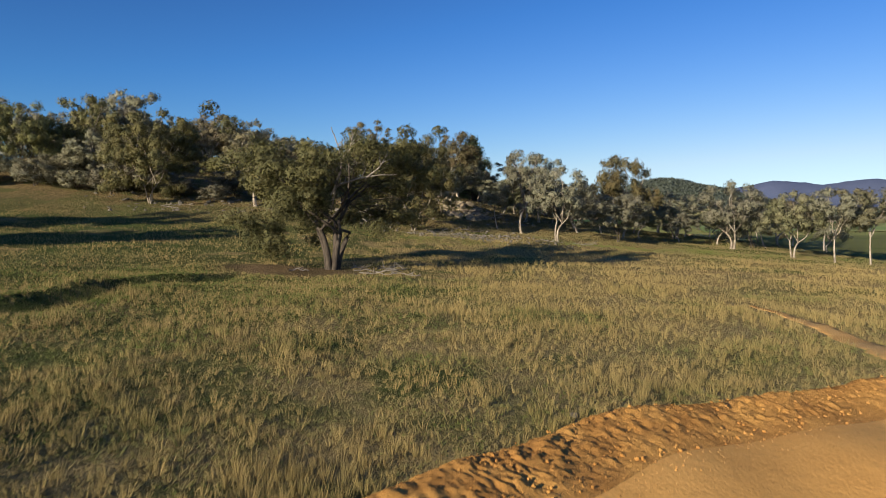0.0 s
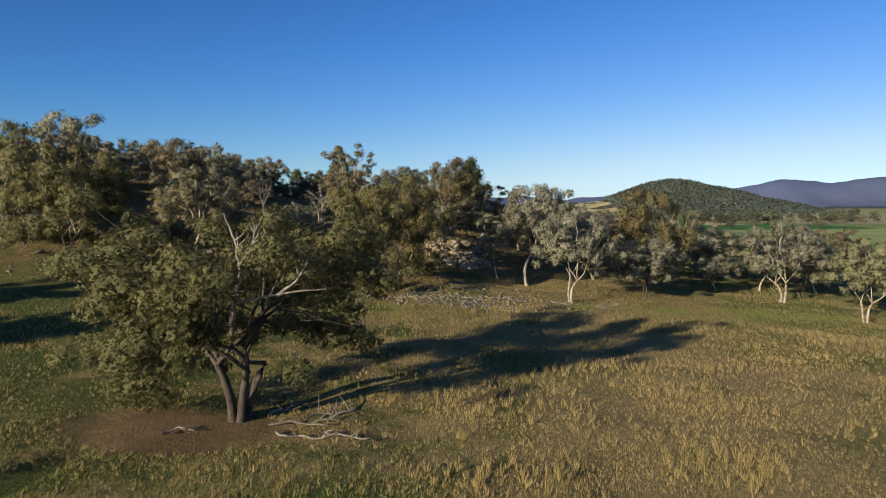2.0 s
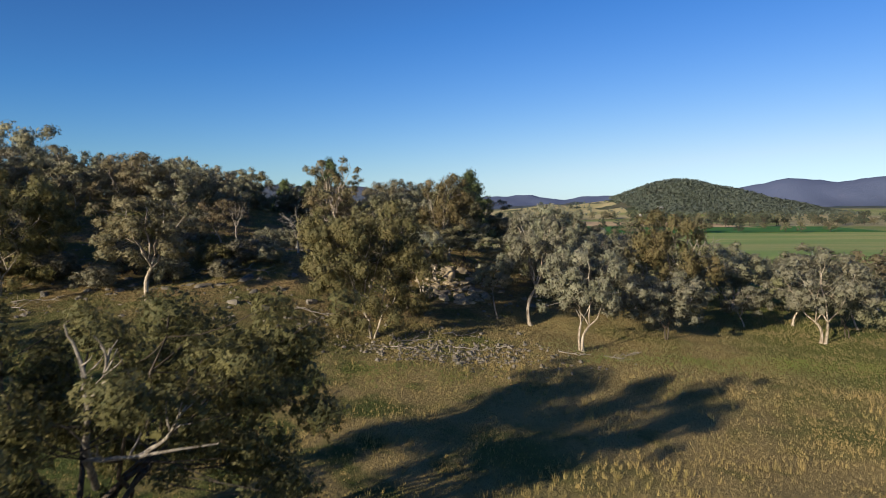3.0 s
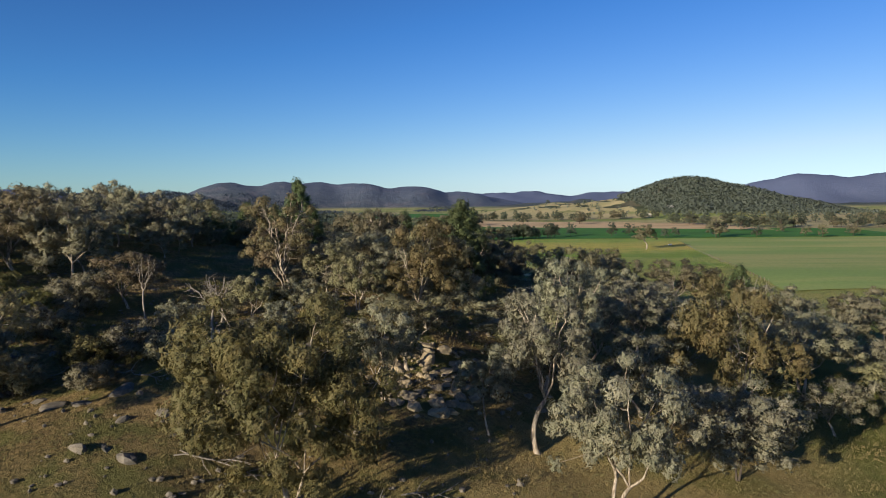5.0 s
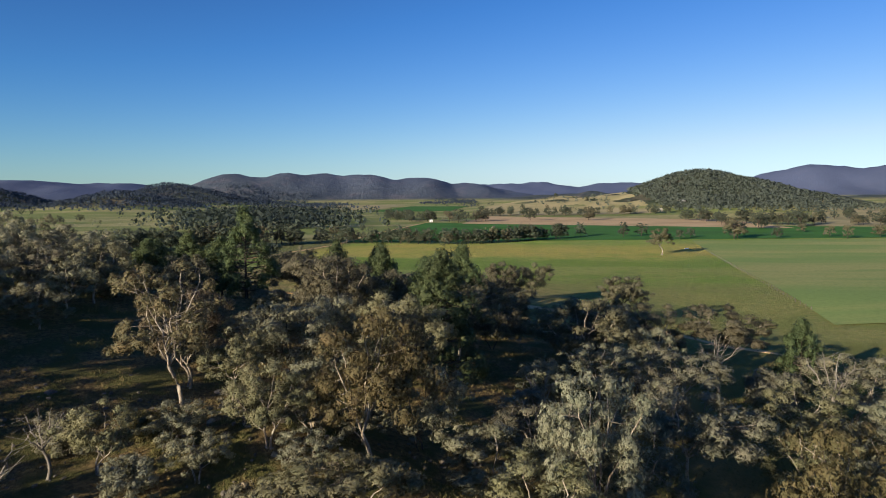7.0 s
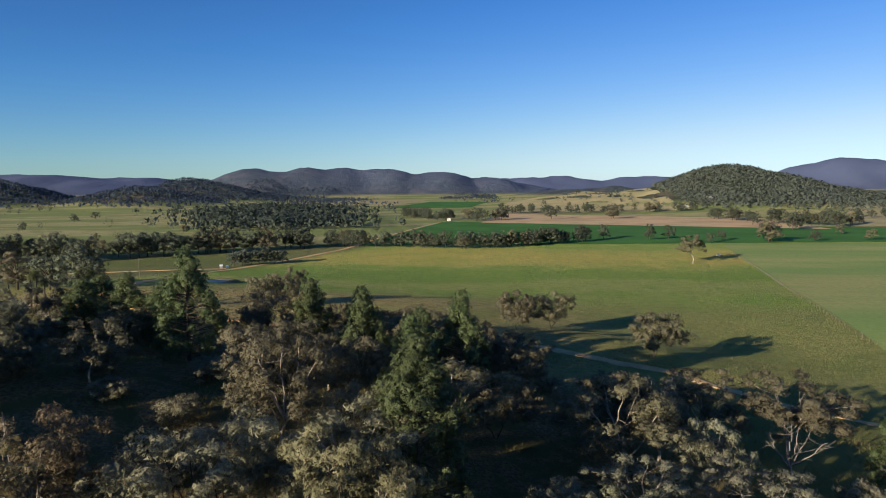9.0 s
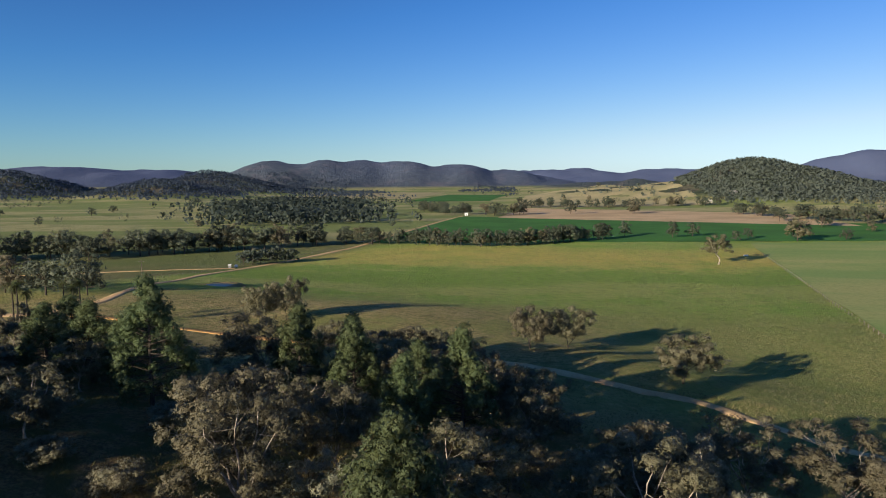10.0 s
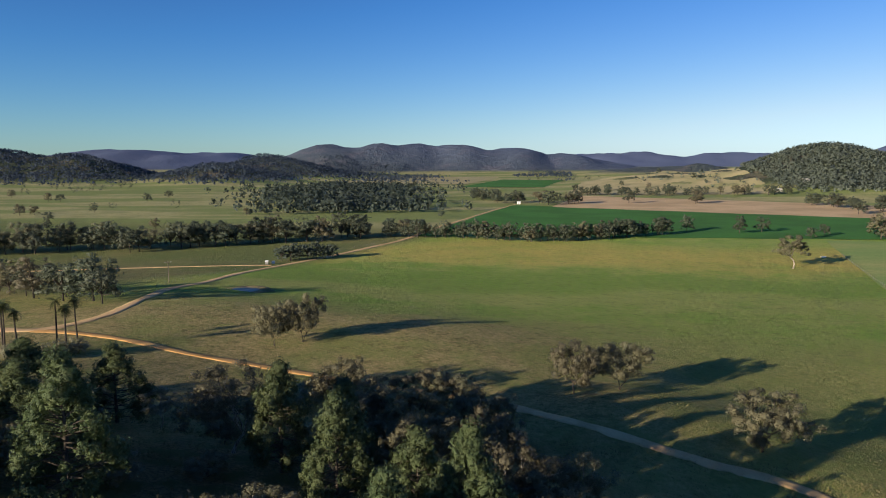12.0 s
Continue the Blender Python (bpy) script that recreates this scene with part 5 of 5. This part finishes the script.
for _ in range(60):        # stacked outcrop below the crest
    a, r = rock_rng.uniform(0, 6.28), 7.5 * math.sqrt(rock_rng.random())
    x, y = 4 + math.cos(a) * r * 0.8, 135 + math.sin(a) * r * 1.1
    boulder(x, y, rock_rng.uniform(0.5, 1.5), "outcrop boulders", "pale tan granite boulder of the outcrop among dry grass", OUTCROP)
for x, y, s in ((-17.4, 111.5, 1.1), (-21, 111.8, 1.0), (-19, 112.2, 0.7), (-13, 116, 0.9), (-27, 118.6, 1.3), (-24.5, 119, 1.0), (-29, 120, 0.9), (-22, 121, 1.2), (-31, 118, 0.9), (-26, 123, 1.1),
                (-33, 121, 1.0), (-17, 118, 0.8), (-36, 119, 0.9), (-40, 116, 0.8), (-44, 114, 0.9), (-50, 111, 0.8), (-53, 113, 0.9)):
    boulder(x, y, s, "boulders on the hill slope")
for _ in range(80):       # hill slope
    x, y = rock_rng.uniform(-62, -12), rock_rng.uniform(112, 165)
    boulder(x, y, rock_rng.uniform(0.25, 0.95) ** 1.4, "boulders on the hill slope")
for _ in range(60):
    x, y = rock_rng.uniform(-14, 18), rock_rng.uniform(128, 170)
    boulder(x, y, rock_rng.uniform(0.3, 0.9), "boulders under the trees", kinds=OUTCROP)
for _ in range(46):       # broken slabs and blocks on the steep face
    x, y = rock_rng.normal(0.5, 2.6), rock_rng.normal(135.0, 3.6)
    boulder(x, y, rock_rng.uniform(0.25, 0.8), "outcrop boulders", "broken tan block of the outcrop among dry grass", OUTCROP)
boulder(4.2, 20.9, 0.28, "", "small pale stone lying by the berm", OUTCROP)


def rubble():
    """Loose stones strewn below the outcrop."""
    s = Soup()
    small = []
    for k in range(3):
        bm = bmesh.new()
        bmesh.ops.create_icosphere(bm, subdivisions=1, radius=1.0)
        v = np.array([q.co[:] for q in bm.verts]) * np.random.default_rng(k).uniform(0.7, 1.2, (len(bm.verts), 1))
        bm.verts.ensure_lookup_table()
        f = np.array([[q.index for q in p.verts] for p in bm.faces])
        bm.free()
        small.append((v, f))
    for _ in range(1200):
        if rock_rng.random() < 0.4:
            x, y = rock_rng.normal(4, 6.5), rock_rng.normal(106.5, 2.6)
        else:
            x, y = rock_rng.uniform(-58, 14), rock_rng.uniform(104, 160)
        v, f = small[int(rock_rng.integers(0, 3))]
        r = rock_rng.uniform(0.08, 0.34)
        s.add(v * r * rock_rng.uniform(0.5, 1.3, 3) + np.array([x, y, hgt(x, y) + 0.02]), f)
    solo("loose_stones", s.mesh("loose_stones", [MAT_ROCK]), "loose grey stones strewn on the slope", "stones", kind="stuff")


rubble()


# ---- fallen timber ----
def fallen_branch(x, y, length, turn, seed, label, r=0.065):
    rng = np.random.default_rng(seed)
    ob = thing("fallen_branch", pose(x, y, hgt(x, y), 0, 0, turn), label, "branch", "fallen timber")
    def lay(p):
        q = p.copy()
        a = radians(turn)
        for k in range(len(q)):
            gxx, gyy = x + math.cos(a) * q[k, 0] - math.sin(a) * q[k, 1], y + math.sin(a) * q[k, 0] + math.cos(a) * q[k, 1]
            q[k, 2] += hgt(gxx, gyy) - hgt(x, y)
        return q
    main = np.stack([np.linspace(0, length, 8), np.cumsum(rng.normal(0, 0.18, 8)), r * 0.7 + np.abs(rng.normal(0, 0.12, 8))], 1)
    part("log", mesh_from("log", *tube(lay(main), np.linspace(r, 0.04, 8), 7), [BARK_DEAD], True), ob)
    for k in range(5):
        st = main[int(rng.integers(1, 7))]
        e = st + np.array([rng.uniform(0.3, 1.4), rng.normal(0, 1.1), rng.uniform(0.1, 0.9)]) * length * 0.22
        part("twig", mesh_from("twig", *tube(lay(np.array([st, (st + e) / 2 + rng.normal(0, 0.08, 3), e])), [0.045, 0.03, 0.012], 5), [BARK_DEAD], True), ob)
    return ob


L_LOG = "bleached fallen branch lying in the grass"
for k, (x, y, ln, tn) in enumerate(((-8.2, 61.8, 4.2, 15), (-7.4, 60.6, 3.4, -18), (-6.0, 62.6, 3.6, 35), (-4.6, 60.2, 2.6, 5), (-8.6, 63.6, 3.0, 60), (-13.5, 59.4, 1.8, 20), (-46, 110.8, 5.0, 10), (-44.5, 108.8, 3.5, -30),
                                      (-14, 112, 5.5, 12), (-3.5, 107.2, 4.0, -15), (-2, 109, 4.5, 25), (21, 110.2, 3.2, -10), (23, 111.5, 3.0, 30), (3, 112, 4, 10), (-26, 127, 5, 60), (-23, 131, 4.5, 20), (-24, 124, 5, -20), (-28, 131, 6, 35), (-21, 128, 4.5, 80), (-31, 127, 5.5, 10), (-19, 134, 4, -40), (-27, 136, 5, 15), (-33, 124, 4.5, 50), (-14, 113.5, 6, -8), (-9, 112.5, 4, 40), (4, 108.5, 3.5, 20), (9, 109.5, 3, -30), (16, 110, 3.5, 12))):
    fallen_branch(x, y, ln, tn, 100 + k, L_LOG)


# ---- grasses ----
def wave(p, s, k=0.0):
    return np.sin(p[:, 0] * s + 1.7 * np.sin(p[:, 1] * s * 0.8 + k)) * np.sin(p[:, 1] * s * 1.1 + 1.3 * np.sin(p[:, 0] * s * 0.7 + 2 * k))


def tufts(name, pts, blades, h0, h1, width, spread, mat, label, seed):
    rng = np.random.default_rng(seed)
    n = len(pts)
    scale = rng.uniform(h0, h1, n) * (0.72 + 0.45 * wave(pts, 0.45, 1.0) * wave(pts, 0.16, 3.0))
    idx = np.repeat(np.arange(n), blades)
    m = len(idx)
    a = rng.uniform(0, 6.28, m)
    out = np.column_stack([np.cos(a), np.sin(a)])
    r = rng.uniform(0, 1, m)
    hh = scale[idx] * rng.uniform(0.55, 1.1, m)
    base = np.column_stack([pts[idx] + out * (r * spread * 0.4)[:, None] * scale[idx][:, None], np.zeros(m)])
    base[:, 2] = land(base[:, 0], base[:, 1]) - 0.03
    lean = out * (hh * spread * r)[:, None] + np.array([0.05, 0.03]) * hh[:, None]
    tip = base + np.column_stack([lean, hh])
    side = np.column_stack([-np.sin(a + 1.2), np.cos(a + 1.2), np.zeros(m)]) * (width * rng.uniform(0.6, 1.3, m))[:, None]
    v = np.stack([base - side, base + side, tip], 1)
    tri = np.arange(3 * m).reshape(m, 3)
    solo(name, mesh_from(name, v.reshape(-1, 3), tri, [mat]), label, "grass", kind="stuff")


def off_clay(p):
    edge = np.interp(p[:, 0], [-9, -4.5, -0.6, 1.6, 4.5, 8.7, 12.8, 17.8, 24, 33, 60], [4, 10.5, 15.2, 17.2, 20.1, 22.5, 24.6, 26.9, 28.6, 29.5, 29.5])
    ok = (p[:, 1] > edge + 0.4) | (p[:, 0] < -9)
    ok &= ~((np.abs(p[:, 0] - 23.4) < 1.25) & (p[:, 1] < 54) & (p[:, 1] > 20))
    ok &= ((p[:, 0] + 13.0) / 6.5) ** 2 + ((p[:, 1] - 60.3) / 3.4) ** 2 > 1
    return ok


def sow(seed, n, y0, y1, open_, thick):
    rng = np.random.default_rng(seed)
    y = rng.uniform(y0, y1, n)
    aside = rng.uniform(-1, 1, n)
    p = np.column_stack([aside * (open_ + 0.86 * y), y])
    return p[(rng.random(n) < thick(p) * (1 - sstep(0.74, 1.0, np.abs(aside)))) & off_clay(p)]


tufts("dry_tussocks", sow(21, 21000, 8, 46, 3, lambda p: 0.46 + 0.42 * wave(p, 0.35) + 0.25 * wave(p, 1.1, 2)), 17, 0.3, 0.85, 0.0075, 0.42, GRASS_DRY,
      "blond dry tussock grass over green pasture", 1)
tufts("paddock_tussocks", sow(22, 120000, 46, 108, 3, lambda p: (0.50 + 0.34 * wave(p, 0.22) + 0.28 * wave(p, 0.8, 1)) * (1 - 0.75 * sstep(96, 108, p[:, 1])) * (0.62 + 0.38 * sstep(-14, 8, p[:, 0]))), 5, 0.2, 0.55, 0.014, 0.42, GRASS_DRY,
      "straw-coloured tussocks across the paddock", 2)
tufts("tall_tussocks", sow(28, 15000, 36, 104, 3, lambda p: np.clip(0.15 + 0.75 * wave(p, 0.2, 2.0) + 0.4 * wave(p, 0.6, 1.0), 0, 1) * sstep(-12, 14, p[:, 0] + 0.15 * (p[:, 1] - 60))), 13, 0.6, 1.1, 0.016, 0.40, GRASS_DRY,
      "tall blond tussocks on the dry side of the paddock", 6)
tufts("sward_mounds", sow(29, 52000, 8, 64, 3, lambda p: 0.8 + 0.3 * wave(p, 0.5, 1.5)), 6, 0.10, 0.34, 0.017, 1.3, GRASS_SWARD, "low matted olive and straw grass between the tussocks", 7)
tufts("short_grass", sow(23, 24000, 8, 60, 3, lambda p: 0.7 - 0.4 * wave(p, 0.35)), 6, 0.06, 0.16, 0.02, 1.0, GRASS_GREEN, "short green grass between the tussocks", 3)
damp_p = np.random.default_rng(46).uniform((-42, 26), (2, 60), (26000, 2))
damp_p = damp_p[off_clay(damp_p) & ((0.85 + 0.5 * wave(damp_p, 0.4, 3)) * np.exp(-np.abs((damp_p[:, 0] + 22) / 17) ** 3 - np.abs((damp_p[:, 1] - 43) / 14) ** 3) > np.random.default_rng(47).random(len(damp_p)))]
tufts("damp_hollow_grass", damp_p, 6, 0.12, 0.38, 0.02, 0.9, GRASS_GREEN, "dark green grass in the damp hollow below the tree", 10)
hill_p = np.random.default_rng(24).uniform((-70, 128), (75, 256), (70000, 2))
hill_p = hill_p[(0.5 + 0.5 * wave(hill_p, 0.2, 1)) > np.random.default_rng(25).random(len(hill_p))]
tufts("hill_tussocks", hill_p, 4, 0.25, 0.75, 0.032, 0.7, GRASS_HILL, "dry grass tufts among the rocks on the hill", 4)
edge_p = np.random.default_rng(34).uniform((-62, 97), (75, 132), (42000, 2))
edge_p = edge_p[(0.62 + 0.45 * wave(edge_p, 0.3, 2)) > np.random.default_rng(35).random(len(edge_p))]
tufts("edge_tussocks", edge_p, 5, 0.16, 0.55, 0.022, 1.0, GRASS_HILL, "matted brown and olive grass at the foot of the hill", 8)
green_p = np.random.default_rng(44).uniform((-14, 92), (75, 124), (60000, 2))
green_at = np.exp(-((green_p[:, 0] + 1) / 9) ** 2 - ((green_p[:, 1] - 98.5) / 3.2) ** 2) + np.exp(-((green_p[:, 0] - 42) / 22) ** 2 - ((green_p[:, 1] - 112 - 0.1 * (green_p[:, 0] - 42)) / 3.6) ** 2)
green_p = green_p[green_at * (0.7 + 0.5 * wave(green_p, 0.5, 1)) > np.random.default_rng(45).random(len(green_p))]
tufts("green_verge_grass", green_p, 6, 0.12, 0.34, 0.03, 0.8, GRASS_GREEN, "fresh green grass along the damp foot of the hill", 9)
flat_p = np.random.default_rng(26).uniform((-150, 240), (150, 400), (80000, 2))
flat_p = flat_p[((0.5 + 0.5 * wave(flat_p, 0.12, 1)) * (1 - sstep(280, 400, flat_p[:, 1])) > np.random.default_rng(27).random(len(flat_p)))]
tufts("pasture_tussocks", flat_p, 4, 0.14, 0.32, 0.06, 0.9, GRASS_FLAT, "rough dry grass along the valley edge", 5)


# ---- palms by the road ----
def frond_mesh():
    s = Soup()
    n = 9
    t = np.linspace(0, 1, n)
    spine = np.stack([t * 1.9, 0 * t, 0.55 * t - 1.35 * t ** 2.2], 1)
    s.add(*tube(spine, np.linspace(0.035, 0.01, n), 3))
    for sgn in (-1, 1):
        for k in range(1, n):
            b = spine[k]
            ln = 0.55 * math.sin(math.pi * (0.15 + 0.8 * t[k]))
            e = b + np.array([0.28, sgn * ln, -0.22 * ln])
            s.add(np.array([b - [0.06, 0, 0], b + [0.07, 0, 0], e + [0.03, 0, 0], e - [0.03, 0, 0]]), np.array([[0, 1, 2, 3]]))
    return s.mesh("frond", [LEAF_PALM])


FROND = frond_mesh()


def palm(x, y, h):
    ob = thing("fan_palm", pose(x, y, hgt(x, y), 0, 0, RNG.uniform(0, 360)), "tall thin-trunked palm with a small shaggy crown", "palm", "palms by the road")
    k = np.linspace(0, 1, 10)
    path = np.stack([0.25 * np.sin(k * 2), 0.15 * k, -0.4 + (h - 0.6) * k], 1)
    part("trunk", mesh_from("trunk", *tube(path, np.linspace(0.22, 0.13, 10), 7), [BARK_DARK], True), ob)
    for i in range(30):
        tilt = -40 + 105 * ((i * 7) % 30) / 30
        part("frond", FROND, ob, at=Matrix.Translation(path[-1]) @ pose(0, 0, 0, 0, tilt, i * 137.5))
    return ob


for x, y, h in ((-85.5, 275, 12.5), (-82.5, 274, 11.2), (-84, 279.4, 12.1), (-90.4, 270.3, 10.2), (-91.6, 268.2, 11.8), (-94.9, 271.3, 12.0)):
    palm(x, y, 0.93 * h)
for x, y, h in ((-88.6, 266.5, 3.0), (-79.7, 274, 3.2), (-81.6, 269.3, 3.4), (-85.6, 263.9, 3.2)):
    BUSHES[0].plant(x, y, h, "round dark shrub beside the palms", "shrub", "shrubs by the palms", name="garden_shrub")


# ---- farm things ----
def utility_pole(x, y, h, turn):
    ob = thing("utility_pole", pose(x, y, hgt(x, y), 0, 0, turn), "weathered timber power pole with a crossarm", "pole", "power poles")
    part("post", mesh_from("post", *tube(np.array([[0, 0, -0.4], [0, 0, h * 0.5], [0, 0, h]]), [0.17, 0.15, 0.12], 8), [MAT_POLE], True), ob)
    part("crossarm", mesh_from("crossarm", *box(-1.2, 1.2, -0.07, 0.07, h - 0.75, h - 0.6), [MAT_POLE]), ob)
    for dx in (-1.05, 0.0, 1.05):
        part("insulator", mesh_from("insulator", *tube(np.array([[dx, 0, h - 0.62], [dx, 0, h - 0.42]]), [0.06, 0.04], 6), [MAT_WHITE], True), ob)


utility_pole(-127, 382.1, 8.5, 30)
utility_pole(-123.8, 490.1, 9.5, 30)
utility_pole(-150.9, 323.8, 8.5, 30)


def farmhouse(x, y, turn, w, d, wall_h, label, roof):
    """A single-storey house with a gabled roof, a veranda door and windows."""
    ob = thing("farmhouse", pose(x, y, hgt(x, y), 0, 0, turn), label, "house")
    part("wall", mesh_from("wall", *box(-w / 2, w / 2, -d / 2, d / 2, -0.8, wall_h), [MAT_CREAM]), ob)
    e, r = 0.5, wall_h + d * 0.3
    v = np.array([(-w / 2 - e, -d / 2 - e, wall_h - 0.1), (w / 2 + e, -d / 2 - e, wall_h - 0.1), (w / 2 + e, 0, r), (-w / 2 - e, 0, r), (-w / 2 - e, d / 2 + e, wall_h - 0.1), (w / 2 + e, d / 2 + e, wall_h - 0.1)])
    v = np.concatenate([v, v + np.array([0, 0, 0.15])])
    f = [(6, 7, 8, 9), (9, 8, 11, 10), (0, 3, 2, 1), (3, 4, 5, 2), (0, 1, 7, 6), (4, 10, 11, 5), (0, 6, 9, 3), (3, 9, 10, 4), (1, 2, 8, 7), (2, 5, 11, 8)]
    part("roof", mesh_from("roof", v, np.array(f), [roof]), ob)
    part("door", mesh_from("door", *box(-0.45, 0.45, -d / 2 - 0.06, -d / 2 - 0.01, 0.0, 2.05), [MAT_POLE]), ob)
    for k in (-0.32, -0.16, 0.2, 0.36):
        part("window", mesh_from("window", *box(k * w - 0.6, k * w + 0.6, -d / 2 - 0.06, -d / 2 - 0.01, 0.9, 2.1), [MAT_GLASS]), ob)
    return ob


farmhouse(330, 1235, 12, 11, 7, 2.7, "cream farmhouse at the foot of the wooded hill", MAT_CREAM)
farmhouse(385, 1290, 30, 12, 8, 2.8, "small pale house among trees on the hill", MAT_CREAM)
farmhouse(-330, 1290, -20, 15, 9, 3.0, "pale distant homestead beside a valley wood", MAT_TIN)


def shed(x, y, turn, w, d, h, label):
    ob = thing("farm_shed", pose(x, y, hgt(x, y), 0, 0, turn), label, "shed")
    part("wall", mesh_from("wall", *box(-w / 2, w / 2, -d / 2, d / 2, -0.4, h), [MAT_WHITE]), ob)
    v, f = box(-w / 2 - 0.15, w / 2 + 0.15, -d / 2 - 0.15, d / 2 + 0.15, h + 0.01, h + 0.12)
    v[:, 2] += (v[:, 1] > 0) * 0.5
    part("roof", mesh_from("roof", v, f, [MAT_WHITE]), ob)
    part("door", mesh_from("door", *box(-0.7, 0.7, -d / 2 - 0.05, -d / 2 - 0.01, 0, min(2.1, h - 0.2)), [MAT_TIN]), ob)


shed(-36, 985, 5, 4, 3, 2.8, "small white pump shed at the end of the road")
shed(-130.4, 474.3, 20, 1.4, 1.2, 1.4, "small white roadside shelter by the road bend")


def water_tank(x, y, r, h):
    ob = thing("water_tank", pose(x, y, hgt(x, y)), "round white rainwater tank beside the road", "tank")
    part("body", mesh_from("body", *tube(np.array([[0, 0, -0.2], [0, 0, h]]), [r, r], 20), [MAT_WHITE], True), ob)
    part("lid", mesh_from("lid", *tube(np.array([[0, 0, h], [0, 0, h + 0.25], [0, 0, h + 0.3]]), [r * 1.04, r * 0.6, 0.02], 20), [MAT_WHITE], True), ob)


water_tank(-128.3, 477.6, 0.8, 1.2)


def trough(x, y, turn):
    ob = thing("water_trough", pose(x, y, hgt(x, y), 0, 0, turn), "pale concrete stock trough in the pasture", "trough")
    part("base", mesh_from("base", *box(-1.4, 1.4, -0.4, 0.4, -0.1, 0.2), [MAT_WHITE]), ob)
    for a in (box(-1.4, 1.4, -0.4, -0.3, 0.2, 0.6), box(-1.4, 1.4, 0.3, 0.4, 0.2, 0.6), box(-1.4, -1.3, -0.3, 0.3, 0.2, 0.6), box(1.3, 1.4, -0.3, 0.3, 0.2, 0.6)):
        part("side", mesh_from("side", *a, [MAT_WHITE]), ob)
    part("water", mesh_from("water", *box(-1.29, 1.29, -0.29, 0.29, 0.21, 0.5), [MAT_WATER]), ob)


trough(157, 548, 20)


def fence(name, pts, gap, label):
    c = catmull(pts, 40)
    d = np.concatenate([[0], np.cumsum(np.linalg.norm(np.diff(c, axis=0), axis=1))])
    ob = thing(name, pose(0, 0, 0), label, "fence")
    post = mesh_from("post", *tube(np.array([[0, 0, -0.3], [0, 0, 1.25]]), [0.09, 0.08], 6), [MAT_POLE], True)
    s = np.arange(0, d[-1], gap)
    px, py = np.interp(s, d, c[:, 0]), np.interp(s, d, c[:, 1])
    pz = land(px, py)
    for x, y, z in zip(px, py, pz):
        part("post", post, ob, at=pose(x, y, z))
    for h in (0.4, 0.75, 1.1):
        part("wire", mesh_from("wire", *tube(np.column_stack([px, py, pz + h]), np.full(len(px), 0.006), 3), [MAT_TIN]), ob)


fence("paddock_fence", [(170, 560), (160, 511), (148.3, 455), (129.3, 380.5), (115.1, 317.7), (110.5, 288.2)], 4.5, "wire stock fence with timber posts along the young crop")
fence("road_fence", [(-124.3, 369.9), (-129.1, 427.5), (-127.7, 476.9), (-104, 560), (-92, 606)], 7.0, "wire stock fence with timber posts along the farm road")


# ---- farm dam ----
def dam(x, y):
    ob = thing("farm_dam", pose(x, y, hgt(x, y)), "small farm dam with bare clay banks", "dam", kind="structure")
    a = np.linspace(0, 2 * math.pi, 28, endpoint=False)
    rings = []
    for k, (r, z) in enumerate(((9.5, 0.1), (7.5, 0.6), (6.2, 0.7), (4.6, 0.3))):
        px, py = np.cos(a) * r * (1 + 0.1 * np.sin(3 * a)), np.sin(a) * r * 0.8
        rings.append(np.stack([px, py, land(x + px, y + py) * (1 if k == 0 else 0) + (0 if k == 0 else hgt(x, y)) - hgt(x, y) + z * (0.5 + 0.5 * np.sin(a + 0.6))], 1))
    v = np.concatenate(rings)
    f = np.array([[k * 28 + i, k * 28 + (i + 1) % 28, (k + 1) * 28 + (i + 1) % 28, (k + 1) * 28 + i] for k in range(3) for i in range(28)])
    part("bank", mesh_from("bank", v, f, [MAT_BANK], True), ob)
    w = np.stack([np.cos(a) * 5.7, np.sin(a) * 4.5, 0 * a + 0.26], 1)
    w = np.concatenate([w, [[0, 0, 0.26]]])
    part("water", mesh_from("water", w, np.array([[i, (i + 1) % 28, 28] for i in range(28)]), [MAT_WATER]), ob)


dam(-91.6, 373.2)
